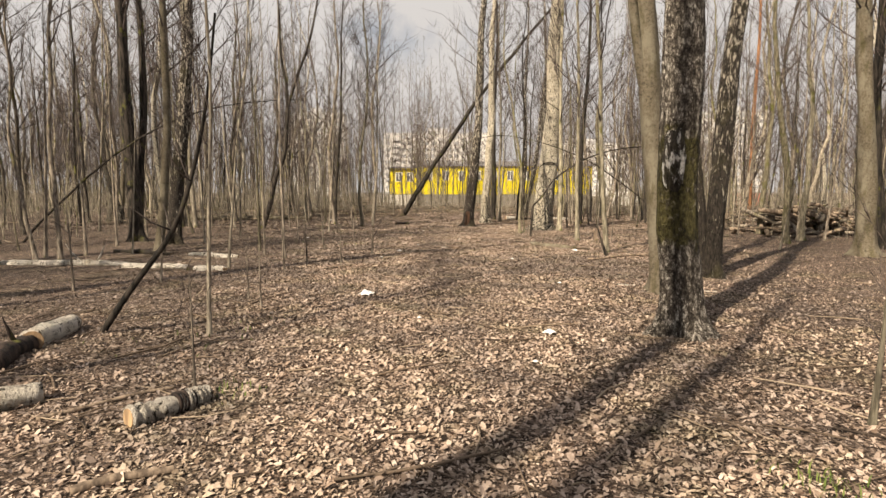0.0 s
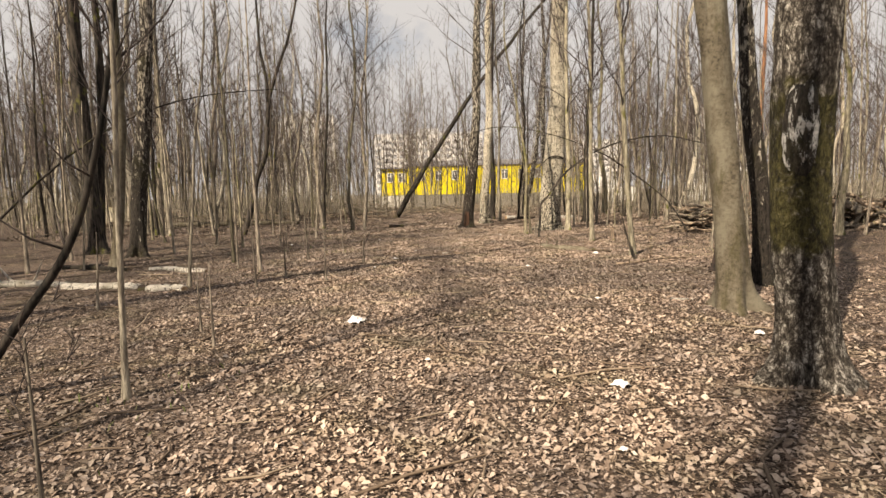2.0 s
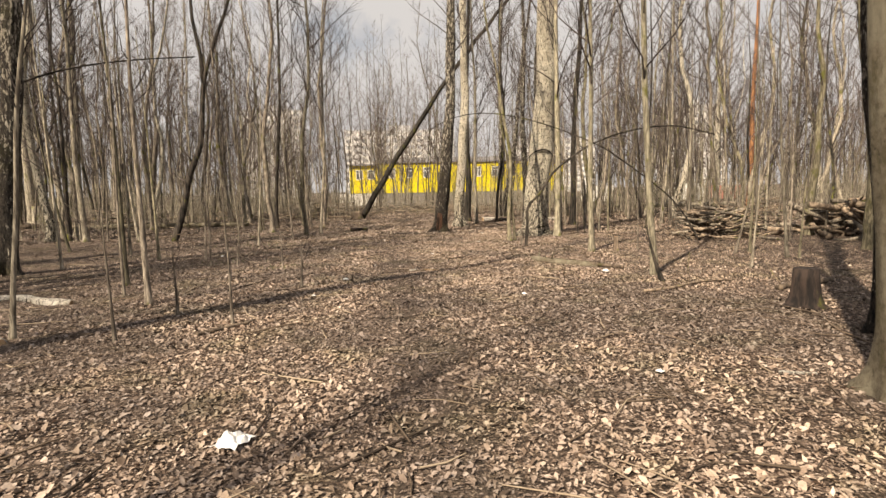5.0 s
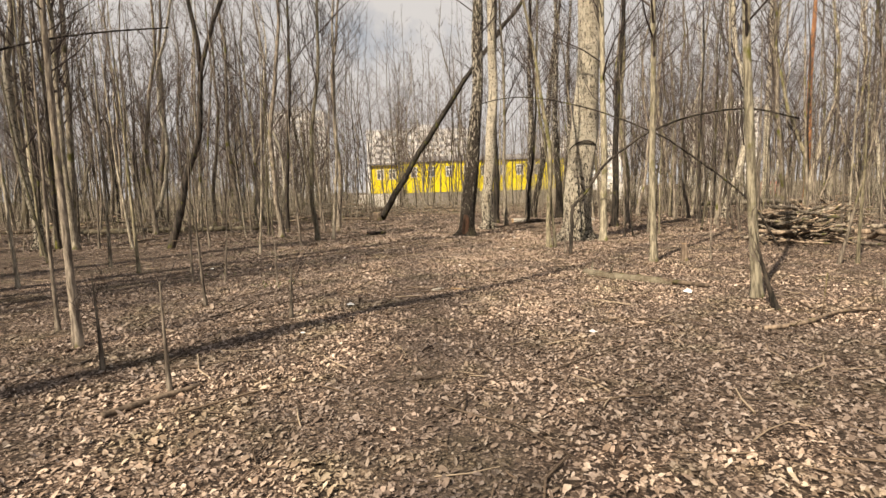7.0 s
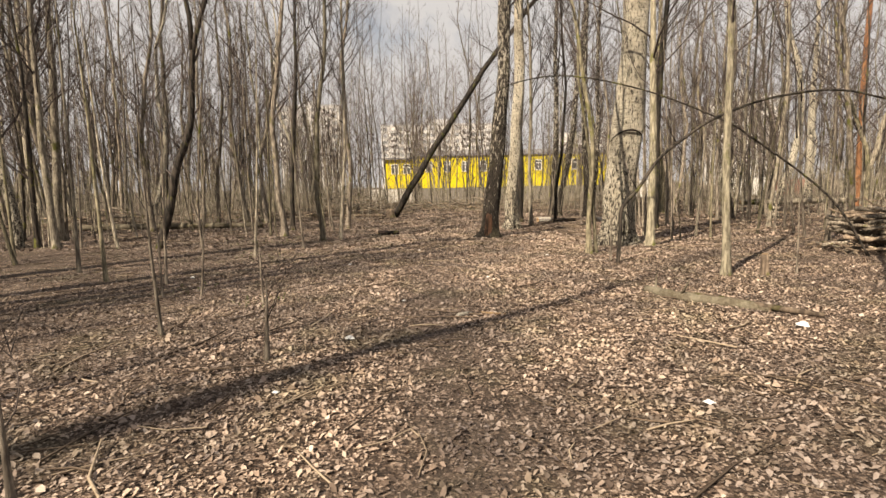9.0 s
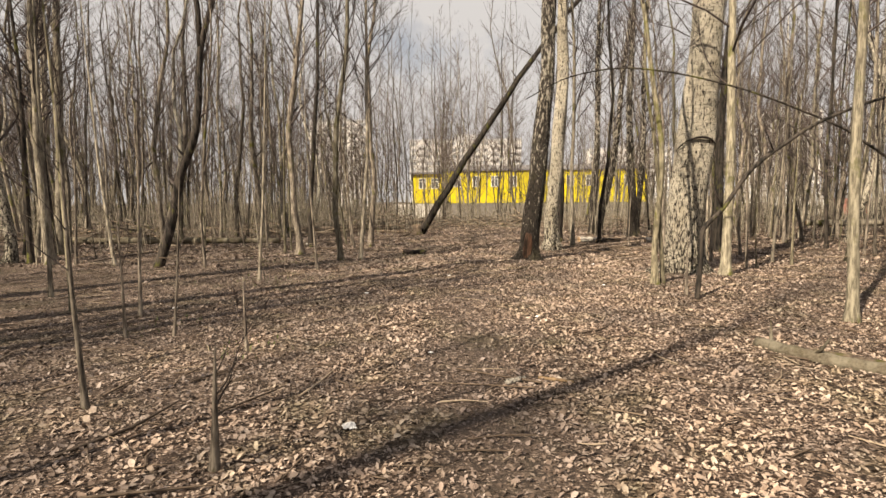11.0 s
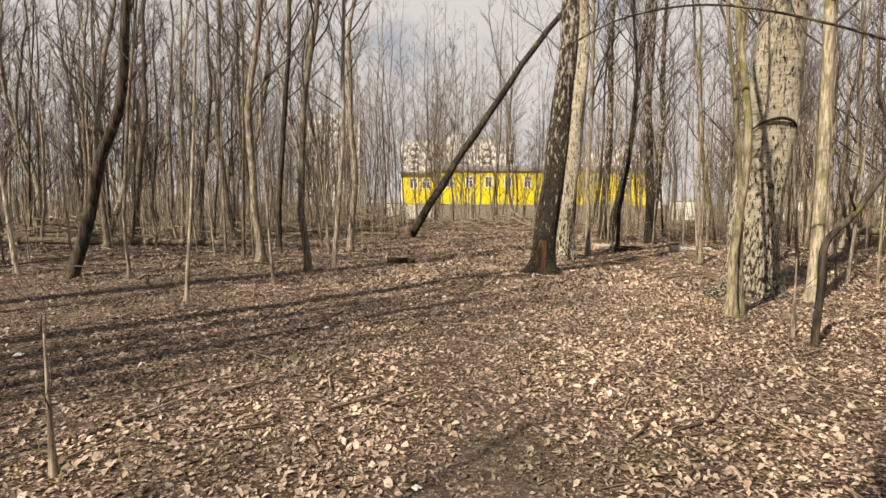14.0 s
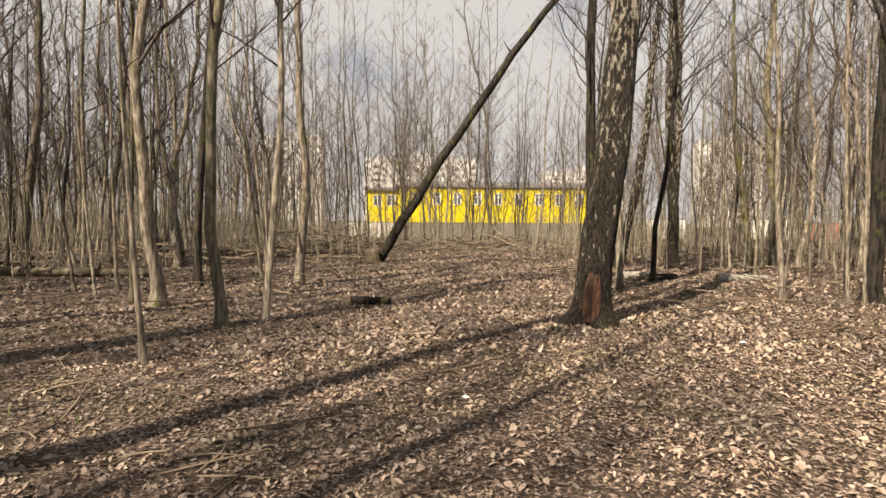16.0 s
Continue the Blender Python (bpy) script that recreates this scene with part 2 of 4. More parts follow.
def wear(n, l):
    """Masks over the ground: patches of dampness and painted shade, the trodden line of the path, mossy places."""
    v = coords(n, l)
    pos, wob, dist = n.new("ShaderNodeSeparateXYZ"), n.new("ShaderNodeMath"), n.new("ShaderNodeMath")
    l.new(v, pos.inputs[0])
    # left of the path, tree shade and grey leaves go into the colour
    hollow, sum_ = n.new("ShaderNodeMapRange"), n.new("ShaderNodeMath")
    for key, val in (("From Min", -5.0), ("From Max", -0.8), ("To Min", 0.09), ("To Max", -0.03)):
        hollow.inputs[key].default_value = val
    l.new(pos.outputs[0], hollow.inputs["Value"])
    l.new(hollow.outputs["Result"], sum_.inputs[0])
    l.new(noise_node(n, l, v, 0.62, 7, 0.72), sum_.inputs[1])
    # a round darker spot right of the path, fading outward
    spot, near, patch_sum = n.new("ShaderNodeVectorMath"), n.new("ShaderNodeMapRange"), n.new("ShaderNodeMath")
    spot.operation, spot.inputs[1].default_value = "DISTANCE", (2.9, 11.6, 0)
    l.new(v, spot.inputs[0])
    for key, val in (("From Min", 0.8), ("From Max", 2.4), ("To Min", 0.22), ("To Max", 0.0)):
        near.inputs[key].default_value = val
    l.new(spot.outputs["Value"], near.inputs["Value"])
    l.new(near.outputs["Result"], patch_sum.inputs[0])
    l.new(sum_.outputs[0], patch_sum.inputs[1])
    damp_shade = ramp_node(n, l, patch_sum.outputs[0], ((0.44, (0, 0, 0)), (0.56, (1, 1, 1))))
    wob.operation, wob.inputs[1].default_value = "MULTIPLY_ADD", 2.0
    l.new(noise_node(n, l, v, 0.8, 6, 0.65), wob.inputs[0])
    l.new(pos.outputs[0], wob.inputs[2])
    off = n.new("ShaderNodeMath")
    off.operation, off.inputs[1].default_value = "SUBTRACT", 1.0
    veer, line = n.new("ShaderNodeMapRange"), n.new("ShaderNodeMath")
    for key, val in (("From Min", 3.0), ("From Max", 18.0), ("To Min", -0.6), ("To Max", 0.6)):
        veer.inputs[key].default_value = val
    l.new(pos.outputs[1], veer.inputs["Value"])
    l.new(wob.outputs[0], line.inputs[0])
    l.new(veer.outputs["Result"], line.inputs[1])
    l.new(line.outputs[0], off.inputs[0])
    dist.operation = "ABSOLUTE"
    l.new(off.outputs[0], dist.inputs[0])
    trod = ramp_node(n, l, dist.outputs[0], ((0.10, (0.95, 0.95, 0.95)), (0.85, (0, 0, 0))))
    worn = n.new("ShaderNodeMapRange")
    for key, val in (("From Min", 5.5), ("From Max", 9.0), ("To Min", 0.15), ("To Max", 1.0)):
        worn.inputs[key].default_value = val
    l.new(pos.outputs[1], worn.inputs["Value"])
    trod = mix(n, l, worn.outputs["Result"], (0, 0, 0), trod)
    fade = n.new("ShaderNodeMapRange")
    for key, val in (("From Min", 17.0), ("From Max", 21.0), ("To Min", 1.0), ("To Max", 0.35)):
        fade.inputs[key].default_value = val
    l.new(pos.outputs[1], fade.inputs["Value"])
    trod = mix(n, l, fade.outputs["Result"], (0, 0, 0), trod)
    moss = ramp_node(n, l, noise_node(n, l, v, 0.9, 7, 0.75), ((0.50, (0, 0, 0)), (0.66, (0.45, 0.45, 0.45))))
    return v, damp_shade, trod, moss


# distance haze is put into the pale pane colour
PALE_GLASS = plain("hazed far window glass", (0.42, 0.44, 0.47), 0.3, 1.0, 0.2)


def ground_material():
    m, n, l, b = material("leaf litter", 0.9)
    v, damp_shade, trod, moss = wear(n, l)
    warp = n.new("ShaderNodeTexNoise")
    warp.inputs["Scale"].default_value = 14.0
    l.new(v, warp.inputs["Vector"])
    add = n.new("ShaderNodeVectorMath")
    add.operation = "MULTIPLY_ADD"
    l.new(warp.outputs["Color"], add.inputs[0])
    add.inputs[1].default_value = (0.12, 0.12, 0.12)
    l.new(v, add.inputs[2])
    cell = n.new("ShaderNodeTexVoronoi")
    cell.inputs["Scale"].default_value = 40.0
    l.new(add.outputs[0], cell.inputs["Vector"])
    sep = n.new("ShaderNodeSeparateColor")
    l.new(cell.outputs["Color"], sep.inputs["Color"])
    leaf = ramp_node(n, l, sep.outputs[0], ((0.0, (0.03, 0.021, 0.017)), (0.4, (0.11, 0.078, 0.062)), (0.7, (0.33, 0.25, 0.202)), (1.0, (0.58, 0.46, 0.385))))
    # shade in the gaps between leaves, put into the colour as dark rims
    edge = ramp_node(n, l, cell.outputs["Distance"], ((0.25, (1, 1, 1)), (0.6, (0.32, 0.28, 0.26))))
    leaf = mix(n, l, 1.0, leaf, edge, "MULTIPLY")
    soil = ramp_node(n, l, noise_node(n, l, v, 50, 6), ((0.3, (0.03, 0.024, 0.021)), (0.7, (0.12, 0.093, 0.077))))
    c = mix(n, l, mix(n, l, 0.7, (0, 0, 0), damp_shade), leaf, mix(n, l, 0.5, leaf, soil))
    c = mix(n, l, mix(n, l, 0.6, (0, 0, 0), trod), c, soil)
    c = mix(n, l, moss, c, mix(n, l, 1.0, c, (0.50, 0.62, 0.34), "MULTIPLY"))
    l.new(c, b.inputs["Base Color"])
    h = n.new("ShaderNodeMath")
    h.operation = "ADD"
    l.new(sep.outputs[1], h.inputs[0])
    l.new(noise_node(n, l, v, 45, 5), h.inputs[1])
    bump(n, l, b, h.outputs[0], 0.9, 0.04)
    return m


def island_material(name, stops, rough=0.8, ground=False):
    """A material whose colour changes from loose piece to loose piece."""
    m, n, l, b = material(name, rough)
    g = n.new("ShaderNodeNewGeometry")
    c = ramp_node(n, l, g.outputs["Random Per Island"], stops)
    f = noise_node(n, l, coords(n, l), 55, 4)
    c = mix(n, l, 0.7, c, ramp_node(n, l, f, ((0.3, (0.55, 0.5, 0.48)), (0.7, (1, 1, 1)))), "MULTIPLY")
    if ground:
        v, damp_shade, trod, moss = wear(n, l)
        # painted shade and dampness grey the leaves; the rest is warmed like sunlit ground
        c = mix(n, l, damp_shade, mix(n, l, 1.0, c, (1.02, 0.99, 0.96), "MULTIPLY"), mix(n, l, 1.0, c, (0.54, 0.54, 0.56), "MULTIPLY"))
        c = mix(n, l, trod, c, mix(n, l, 1.0, c, (0.50, 0.50, 0.535), "MULTIPLY"))
        c = mix(n, l, moss, c, mix(n, l, 1.0, c, (0.48, 0.58, 0.34), "MULTIPLY"))
    l.new(c, b.inputs["Base Color"])
    return m


LITTER = ground_material()
LEAF = island_material("dry leaves", ((0.0, (0.135, 0.099, 0.078)), (0.2, (0.30, 0.232, 0.188)), (0.6, (0.46, 0.375, 0.318)), (0.95, (0.555, 0.468, 0.408)), (1.0, (0.64, 0.56, 0.50))), ground=True)
STICKS = island_material("ground twigs", ((0.0, (0.05, 0.038, 0.03)), (0.7, (0.18, 0.135, 0.10)), (1.0, (0.40, 0.33, 0.25))))
GRASS = island_material("fresh grass", ((0.0, (0.06, 0.10, 0.02)), (1.0, (0.16, 0.20, 0.06))))


# ---- mesh tools ----
class Shape:
    def __init__(self):
        self.v, self.f = [], []

    def tube(self, pts, radii, sides=8, ridges=0.0, seed=0.0, cap=True):
        """A tube along pts; ridges makes its foot lobed."""
        base, n = len(self.v), len(pts)
        side = None
        for k, p in enumerate(pts):
            d = (pts[min(k + 1, n - 1)] - pts[max(k - 1, 0)]).normalized()
            if side is None:
                side = d.orthogonal().normalized()
            side = (side - d * side.dot(d)).normalized()
            up = d.cross(side)
            for s in range(sides):
                a = 2 * math.pi * s / sides
                r = radii[k]
                if ridges:
                    low = math.exp(-max(p.z, 0) / 0.28)
                    if sides >= 40:
                        q = Vector((math.cos(a) * 2.6 + seed, math.sin(a) * 2.6, p.z * 1.1))
                        r *= 1 + 0.055 * noise.noise(q) + 0.05 * noise.noise(Vector((math.cos(a) * 9 + seed, math.sin(a) * 9, p.z * 3.5)))
                    r *= 1 + ridges * (0.30 * low * math.sin(3 * a + seed) + 0.22 * low * math.sin(5 * a + 2 * seed) + 0.05 * math.sin(2 * a + p.z * 1.3 + seed) + 0.04 * math.sin(4 * a - p.z * 2.1))
                self.v.append(p + (side * math.cos(a) + up * math.sin(a)) * r)
        for k in range(n - 1):
            for s in range(sides):
                a, b = base + k * sides + s, base + k * sides + (s + 1) % sides
                self.f.append((a, b, b + sides, a + sides))
        if cap:
            self.f.append(tuple(base + s for s in reversed(range(sides))))
            self.f.append(tuple(base + (n - 1) * sides + s for s in range(sides)))

    def spike(self, p, q, r):
        """A twig: three thin faces that meet at the tip."""
        d = (q - p).normalized()
        u = d.orthogonal().normalized() * r
        w, b = d.cross(u), len(self.v)
        self.v += [p + u, p - 0.5 * u + 0.87 * w, p - 0.5 * u - 0.87 * w, q]
        self.f += [(b, b + 1, b + 3), (b + 1, b + 2, b + 3), (b + 2, b, b + 3)]

    def box(self, x0, x1, y0, y1, z0, z1):
        b = len(self.v)
        self.v += [Vector((x, y, z)) for z in (z0, z1) for y in (y0, y1) for x in (x0, x1)]
        self.f += [tuple(b + k for k in q) for q in ((0, 2, 3, 1), (4, 5, 7, 6), (0, 1, 5, 4), (2, 6, 7, 3), (0, 4, 6, 2), (1, 3, 7, 5))]

    def mesh(self, name, mat, smooth=True):
        me = bpy.data.meshes.new(name)
        me.from_pydata([tuple(p) for p in self.v], [], self.f)
        me.materials.append(mat)
        if smooth:
            me.polygons.foreach_set("use_smooth", [True] * len(me.polygons))
        me.update()
        return me


def part(name, shape, mat, parent=None, label="", smooth=True):
    ob = new(name, shape.mesh(name, mat, smooth))
    ob.parent = parent
    if label:
        tagged(ob, label)
    return ob


def empty(name, x=0.0, y=0.0, z=0.0):
    ob = new(name)
    ob.location = (x, y, z)
    return ob


def rise(x, y):
    """The ground's height: nearly level, a little uneven."""
    far = max(0.0, min(1.0, (math.hypot(x, y - 15) - 60) / 60))
    n = noise.noise(Vector((x * 0.21, y * 0.21, 3.0))) * 0.07 + noise.noise(Vector((x * 0.9, y * 0.9, 7.0))) * 0.025
    return n * (1 - far) - 0.5 * max(0.0, min(1.0, (y - 55) / 25))


def stem(h, r, lean, ly, bend, rng, steps, fine=0.0):
    """Centre line and radii of a trunk that leans, sways and tapers."""
    pts, rad = [], []
    p1, p2 = rng.uniform(0, 6), rng.uniform(0, 6)
    zs = [-0.25, 0.0, 0.12, 0.3, 0.6] + [0.6 + (h - 0.6) * (k / steps) ** 1.05 for k in range(1, steps + 1)]
    if fine:
        zs = [-0.25, 0.0] + [fine * k for k in range(1, int(6 / fine))] + [6 + (h - 6) * k / steps for k in range(steps + 1)]
    for z in zs:
        s = max(z, 0) / h
        w = bend * (math.sin(p1 + z * 0.75) - math.sin(p1)) * min(1, z) if z > 0 else 0
        w2 = bend * (math.sin(p2 + z * 0.6) - math.sin(p2)) * min(1, z) if z > 0 else 0
        straighten = z - 0.25 * z * s
        k = min(1, max(z, 0)) * bend * 0.22
        pts.append(Vector((lean * straighten + w + k * math.sin(2.3 * z + p2), ly * straighten + w2 + k * math.sin(2.7 * z + p1), z)))
        rad.append(max(0.006, r * max(0.0, 1 - s) ** 0.8 * (1 + 0.55 * math.exp(-max(z, 0) / 0.16)) + 0.004))
    return pts, rad


def crown(pts, rad, h, rng, count, first, thick=True, twigs=5, bowed=True):
    """Bare limbs and twigs along a trunk."""
    sh = Shape()
    for k in range(count):
        z = h * (first + (0.97 - first) * (k + rng.random()) / count)
        i = max(j for j, p in enumerate(pts) if p.z <= z)
        i = min(i, len(pts) - 2)
        t = (z - pts[i].z) / (pts[i + 1].z - pts[i].z)
        o, r0 = pts[i].lerp(pts[i + 1], t), rad[i] * (1 - t) + rad[i + 1] * t
        a, up = rng.uniform(0, 2 * math.pi), rng.uniform(0.7, 2.2)
        ln = (0.45 + 0.27 * (h - z)) * rng.uniform(0.45, 1.1)
        d = Vector((math.cos(a), math.sin(a), up)).normalized()
        line, cur = [o.copy()], o.copy()
        for s in range(5):
            d = (d + Vector((rng.uniform(-0.32, 0.32), rng.uniform(-0.32, 0.32), rng.uniform(-0.12, 0.26)))).normalized()
            cur = cur + d * ln / 5
            line.append(cur.copy())
        rb = min(r0 * 0.45, 0.005 + 0.0062 * ln)
        sh.tube(line, [rb, rb * 0.82, rb * 0.66, rb * 0.5, rb * 0.36, 0.003], 4 if thick and rb > 0.014 else 3, cap=False)
        for w in range(twigs):
            j = rng.choice((1, 2, 2, 3, 3, 4, 5))
            q = line[j] if j == 5 else line[j].lerp(line[j + 1], rng.random())
            dd = (d + Vector((rng.uniform(-0.95, 0.95), rng.uniform(-0.95, 0.95), rng.uniform(-0.35, 0.55)))).normalized()
            tl, rt = ln * rng.uniform(0.18, 0.5), max(0.0038, rb * 0.3)
            bow = Vector((rng.uniform(-0.2, 0.2), rng.uniform(-0.2, 0.2), rng.uniform(-0.1, 0.25))) * tl
            if bowed:
                m = q + dd * tl * 0.5 + bow * 0.3
                sh.tube([q, m], [rt, rt * 0.8], 3, cap=False)
                sh.spike(m, q + dd * tl + bow, rt * 0.8)
            else:
                sh.spike(q, q + dd * tl, rt * 1.15)
    return sh


STEMS = {}
LABELS = {
    "old_birch": "thick old birch with dark cracked mossy bark", "birch": "bare birch with white bark and black cracks",
    "dark_birch": "leaning birch with black rough lower bark", "dark": "bare tree with dark brown rough bark",
    "alder": "bare alder with smooth grey brown bark", "olive": "slender bare tree with olive bark",
    "yellow": "slender bare tree with yellow lichened bark", "pale": "slender bare tree with pale beige bark",
    "thin": "thin bare young tree with grey brown bark", "pine": "tall pine with flaky orange bark",
}
KINDS = {"old_birch": "birch_tree", "birch": "birch_tree", "dark_birch": "birch_tree", "dark": "bare_tree", "alder": "alder_tree", "olive": "young_tree",
         "yellow": "young_tree", "pale": "young_tree", "thin": "young_tree", "pine": "pine_tree"}


def tree(kind, x, y, r, h, lean=0.0, ly=0.0, bend=None, first=None, label="", count=None):
    rng = random.Random(int(x * 100) * 7919 + int(y * 100))
    if bend is None:
        bend = 0.15 if kind in ("thin", "olive", "yellow") else 0.06
    big = r > 0.12
    thick = r > 0.15 and abs(x) < 12 and y < 32
    pts, rad = stem(h, r, lean, ly, bend, rng, 24 if big else 18, 0.11 if thick else 0.0)
    root = empty(KINDS[kind], x, y, rise(x, y))
    STEMS[root.name] = pts, rad
    sh = Shape()
    sh.tube(pts, rad, 40 if thick else 24 if r > 0.2 else (14 if big else 8), 1.0 if big else 0.5, rng.uniform(0, 6))
    part("trunk", sh, BARK[kind], root)
    part("crown", crown(pts, rad, h, rng, count or (36 if h > 12 else 18), first or (0.24 if h > 12 and r < 0.16 else 0.34), True, 15), TWIG, root)
    tagged(root, label or LABELS[kind], "tree", "trees of the wood")
    return root


# ---- ground ----
def graded(a, b, lo, hi, fine):
    out, k = [], a
    while k <= b:
        out.append(k)
        k += fine
    step = fine
    while out[-1] < hi:
        step *= 1.35
        out.append(min(hi, out[-1] + step))
    step = fine
    while out[0] > lo:
        step *= 1.35
        out.insert(0, max(lo, out[0] - step))
    return out


def ground():
    xs, ys = graded(-14, 16, -1500, 1500, 0.22), graded(-4, 45, -1200, 2500, 0.22)
    me = bpy.data.meshes.new("ground")
    w = len(xs)
    me.from_pydata([(x, y, rise(x, y)) for y in ys for x in xs], [],
                   [(j * w + i, j * w + i + 1, (j + 1) * w + i + 1, (j + 1) * w + i) for j in range(len(ys) - 1) for i in range(w - 1)])
    me.materials.append(LITTER)
    me.polygons.foreach_set("use_smooth", [True] * len(me.polygons))
    tagged(new("ground", me), "forest floor of brown dry leaves with a trodden path", "ground", kind="structure")


ground()


# ---- buildings ----
def window_unit(parent, x, y, z, w, h, simple=False):
    fr = Shape()
    t = 0.09
    fr.box(x - w / 2, x + w / 2, y - 0.06, y, z, z + t)
    fr.box(x - w / 2, x + w / 2, y - 0.06, y, z + h - t, z + h)
    for k in (-w / 2, -t / 2, w / 2 - t):
        fr.box(x + k, x + k + t, y - 0.06, y, z + t, z + h - t)
    if not simple:
        fr.box(x - w / 2 + t, x - t / 2, y - 0.055, y, z + h * 0.66, z + h * 0.66 + t)
        fr.box(x + t / 2, x + w / 2 - t, y - 0.055, y, z + h * 0.66, z + h * 0.66 + t)
    f = part("window", fr, WHITE, parent, "white framed window", False)
    g = Shape()
    g.box(x - w / 2 + t, x + w / 2 - t, y - 0.03, y - 0.01, z + t, z + h - t)
    part("pane", g, GLASS, f, "", False)


def yellow_house():
    root = empty("house", 0, 85, -0.5)
    x0, x1, z0, z1 = -5.2, 22.0, 1.8, 6.1
    w = Shape()
    w.box(x0, x1, 0, 12, z0, z1)
    w.box(-9.9, x0, 6, 12, z0, z1 - 0.05)
    part("wall", w, YELLOW, root, "bright yellow rendered wall", False)
    w = Shape()
    w.box(x0 - 0.02, x1 + 0.02, 0.05, 12, 0, z0)
    w.box(-9.95, x0, 6.05, 12, 0, z0)
    part("plinth", w, CONCRETE, root, "grey concrete plinth", False)
    rf = Shape()
    rf.v += [Vector(p) for p in ((x0 - 0.5, -0.25, z1), (x1 + 0.5, -0.25, z1), (x1 + 0.5, 12.5, z1), (x0 - 0.5, 12.5, z1), (x0 + 3, 6, z1 + 1.1), (x1 - 3, 6, z1 + 1.1),
                                 (x0 - 0.5, -0.25, z1 + 0.22), (x1 + 0.5, -0.25, z1 + 0.22), (x1 + 0.5, 12.5, z1 + 0.22), (x0 - 0.5, 12.5, z1 + 0.22))]
    rf.f += [(0, 3, 2, 1), (0, 1, 7, 6), (1, 2, 8, 7), (2, 3, 9, 8), (3, 0, 6, 9), (6, 7, 5, 4), (8, 9, 4, 5), (7, 8, 5), (9, 6, 4)]
    rf.box(-10.4, x0 - 0.52, 5.5, 12.4, z1 - 0.05, z1 + 0.2)
    part("roof", rf, ROOFING, root, "dark grey low hipped roof", False)
    for k in range(10):
        window_unit(root, x0 + 2.1 + k * 2.5, 0.0, 3.95, 0.95, 1.45)
    window_unit(root, -8.4, 6.0, 3.9, 1.1, 1.5)
    window_unit(root, -6.6, 6.0, 3.9, 1.1, 1.5)
    tagged(root, "long single storey bright yellow house with grey roof", "house")
    fence = empty("fence", 0, 80, -0.5)
    for k in range(3):
        s = Shape()
        s.box(-11.0 + k * 2.1, -11.0 + k * 2.1 + 2.05, 0, 0.12, 0, 1.75)
        part("fence_panel", s, WHITEWASH, fence, "", False)
    for k in range(4):
        s = Shape()
        s.box(-11.1 + k * 2.1, -10.92 + k * 2.1, -0.06, 0.18, 0, 1.9)
        part("post", s, CONCRETE, fence, "", False)
    tagged(fence, "pale grey concrete panel fence", "fence")


def apartment_block(x, y, w, d, floors, turn, bays):
    root = empty("apartment_building", x, y, -2)
    root.rotation_euler[2] = radians(turn)
    h = floors * 3.0 + 1.5
    s = Shape()
    s.box(-w / 2, w / 2, 0, d, 0, h)
    part("wall", s, PANEL, root, "white concrete panel wall", False)
    s = Shape()
    s.box(-w / 2 - 0.3, w / 2 + 0.3, -0.3, d + 0.3, h, h + 0.8)
    s.box(-w * 0.1, w * 0.1, d * 0.3, d * 0.7, h + 0.8, h + 3.4)
    part("roof", s, PANEL_GREY, root, "", False)
    win, bal = Shape(), Shape()
    bw = w / bays
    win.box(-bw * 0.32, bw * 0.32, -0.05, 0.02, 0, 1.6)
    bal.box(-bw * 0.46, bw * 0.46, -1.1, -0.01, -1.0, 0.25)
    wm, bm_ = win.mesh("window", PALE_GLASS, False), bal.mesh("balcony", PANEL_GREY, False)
    for f in range(floors):
        for k in range(bays):
            ob = new("balcony" if k % 3 == 1 else "window", bm_ if k % 3 == 1 else wm)
            ob.parent, ob.location = root, (-w / 2 + bw * (k + 0.5), 0, 2.4 + f * 3.0)
    tagged(root, "far white panel apartment building with rows of windows", "building")


yellow_house()
apartment_block(-64, 262, 27, 14, 13, 4, 6)
apartment_block(-6, 268, 52, 14, 10, 2, 14)
apartment_block(133, 260, 28, 14, 13, -14, 6)
apartment_block(75, 290, 40, 14, 9, -6, 10)


def white_container(x, y, w, h, mat, label):
    root = empty("storage_container", x, y, rise(x, y))
    s = Shape()
    n = int(w / 0.3)
    for k in range(n):
        s.box(-w / 2 + k * w / n, -w / 2 + (k + 0.6) * w / n, -0.03, 0.02, 0.15, h - 0.1)
    s.box(-w / 2, w / 2, 0, 2.2, 0.1, h - 0.04)
    part("body", s, mat, root, "", False)
    s = Shape()
    s.box(-w / 2 - 0.05, w / 2 + 0.05, -0.06, 2.26, h - 0.04, h + 0.06)
    part("roof", s, ROOFING, root, "", False)
    s = Shape()
    s.box(-w / 2 + 0.1, -w / 2 + 0.3, 0.1, 2.0, 0, 0.1)
    s.box(w / 2 - 0.3, w / 2 - 0.1, 0.1, 2.0, 0, 0.1)
    part("skid", s, ROOFING, root, "", False)
    tagged(root, label, "container")


white_container(25.8, 80, 4.0, 2.3, WHITE, "white metal storage container beside the yellow house")
white_container(36.5, 76, 5.2, 2.3, WHITE, "white metal storage container behind the trees")
white_container(43.0, 78, 4.0, 2.0, BRICKRED, "dull red metal storage container behind the trees")

# ---- trees that stand alone ----
OLD_BIRCH = tree("old_birch", 2.77, 6.21, 0.222, 20, -0.028)
ALDER = tree("alder", 3.52, 8.67, 0.185, 16, -0.097, bend=0.02)
tree("dark_birch", 4.87, 10.34, 0.135, 17, -0.073)
tree("dark_birch", 5.02, 10.33, 0.180, 17, 0.081)
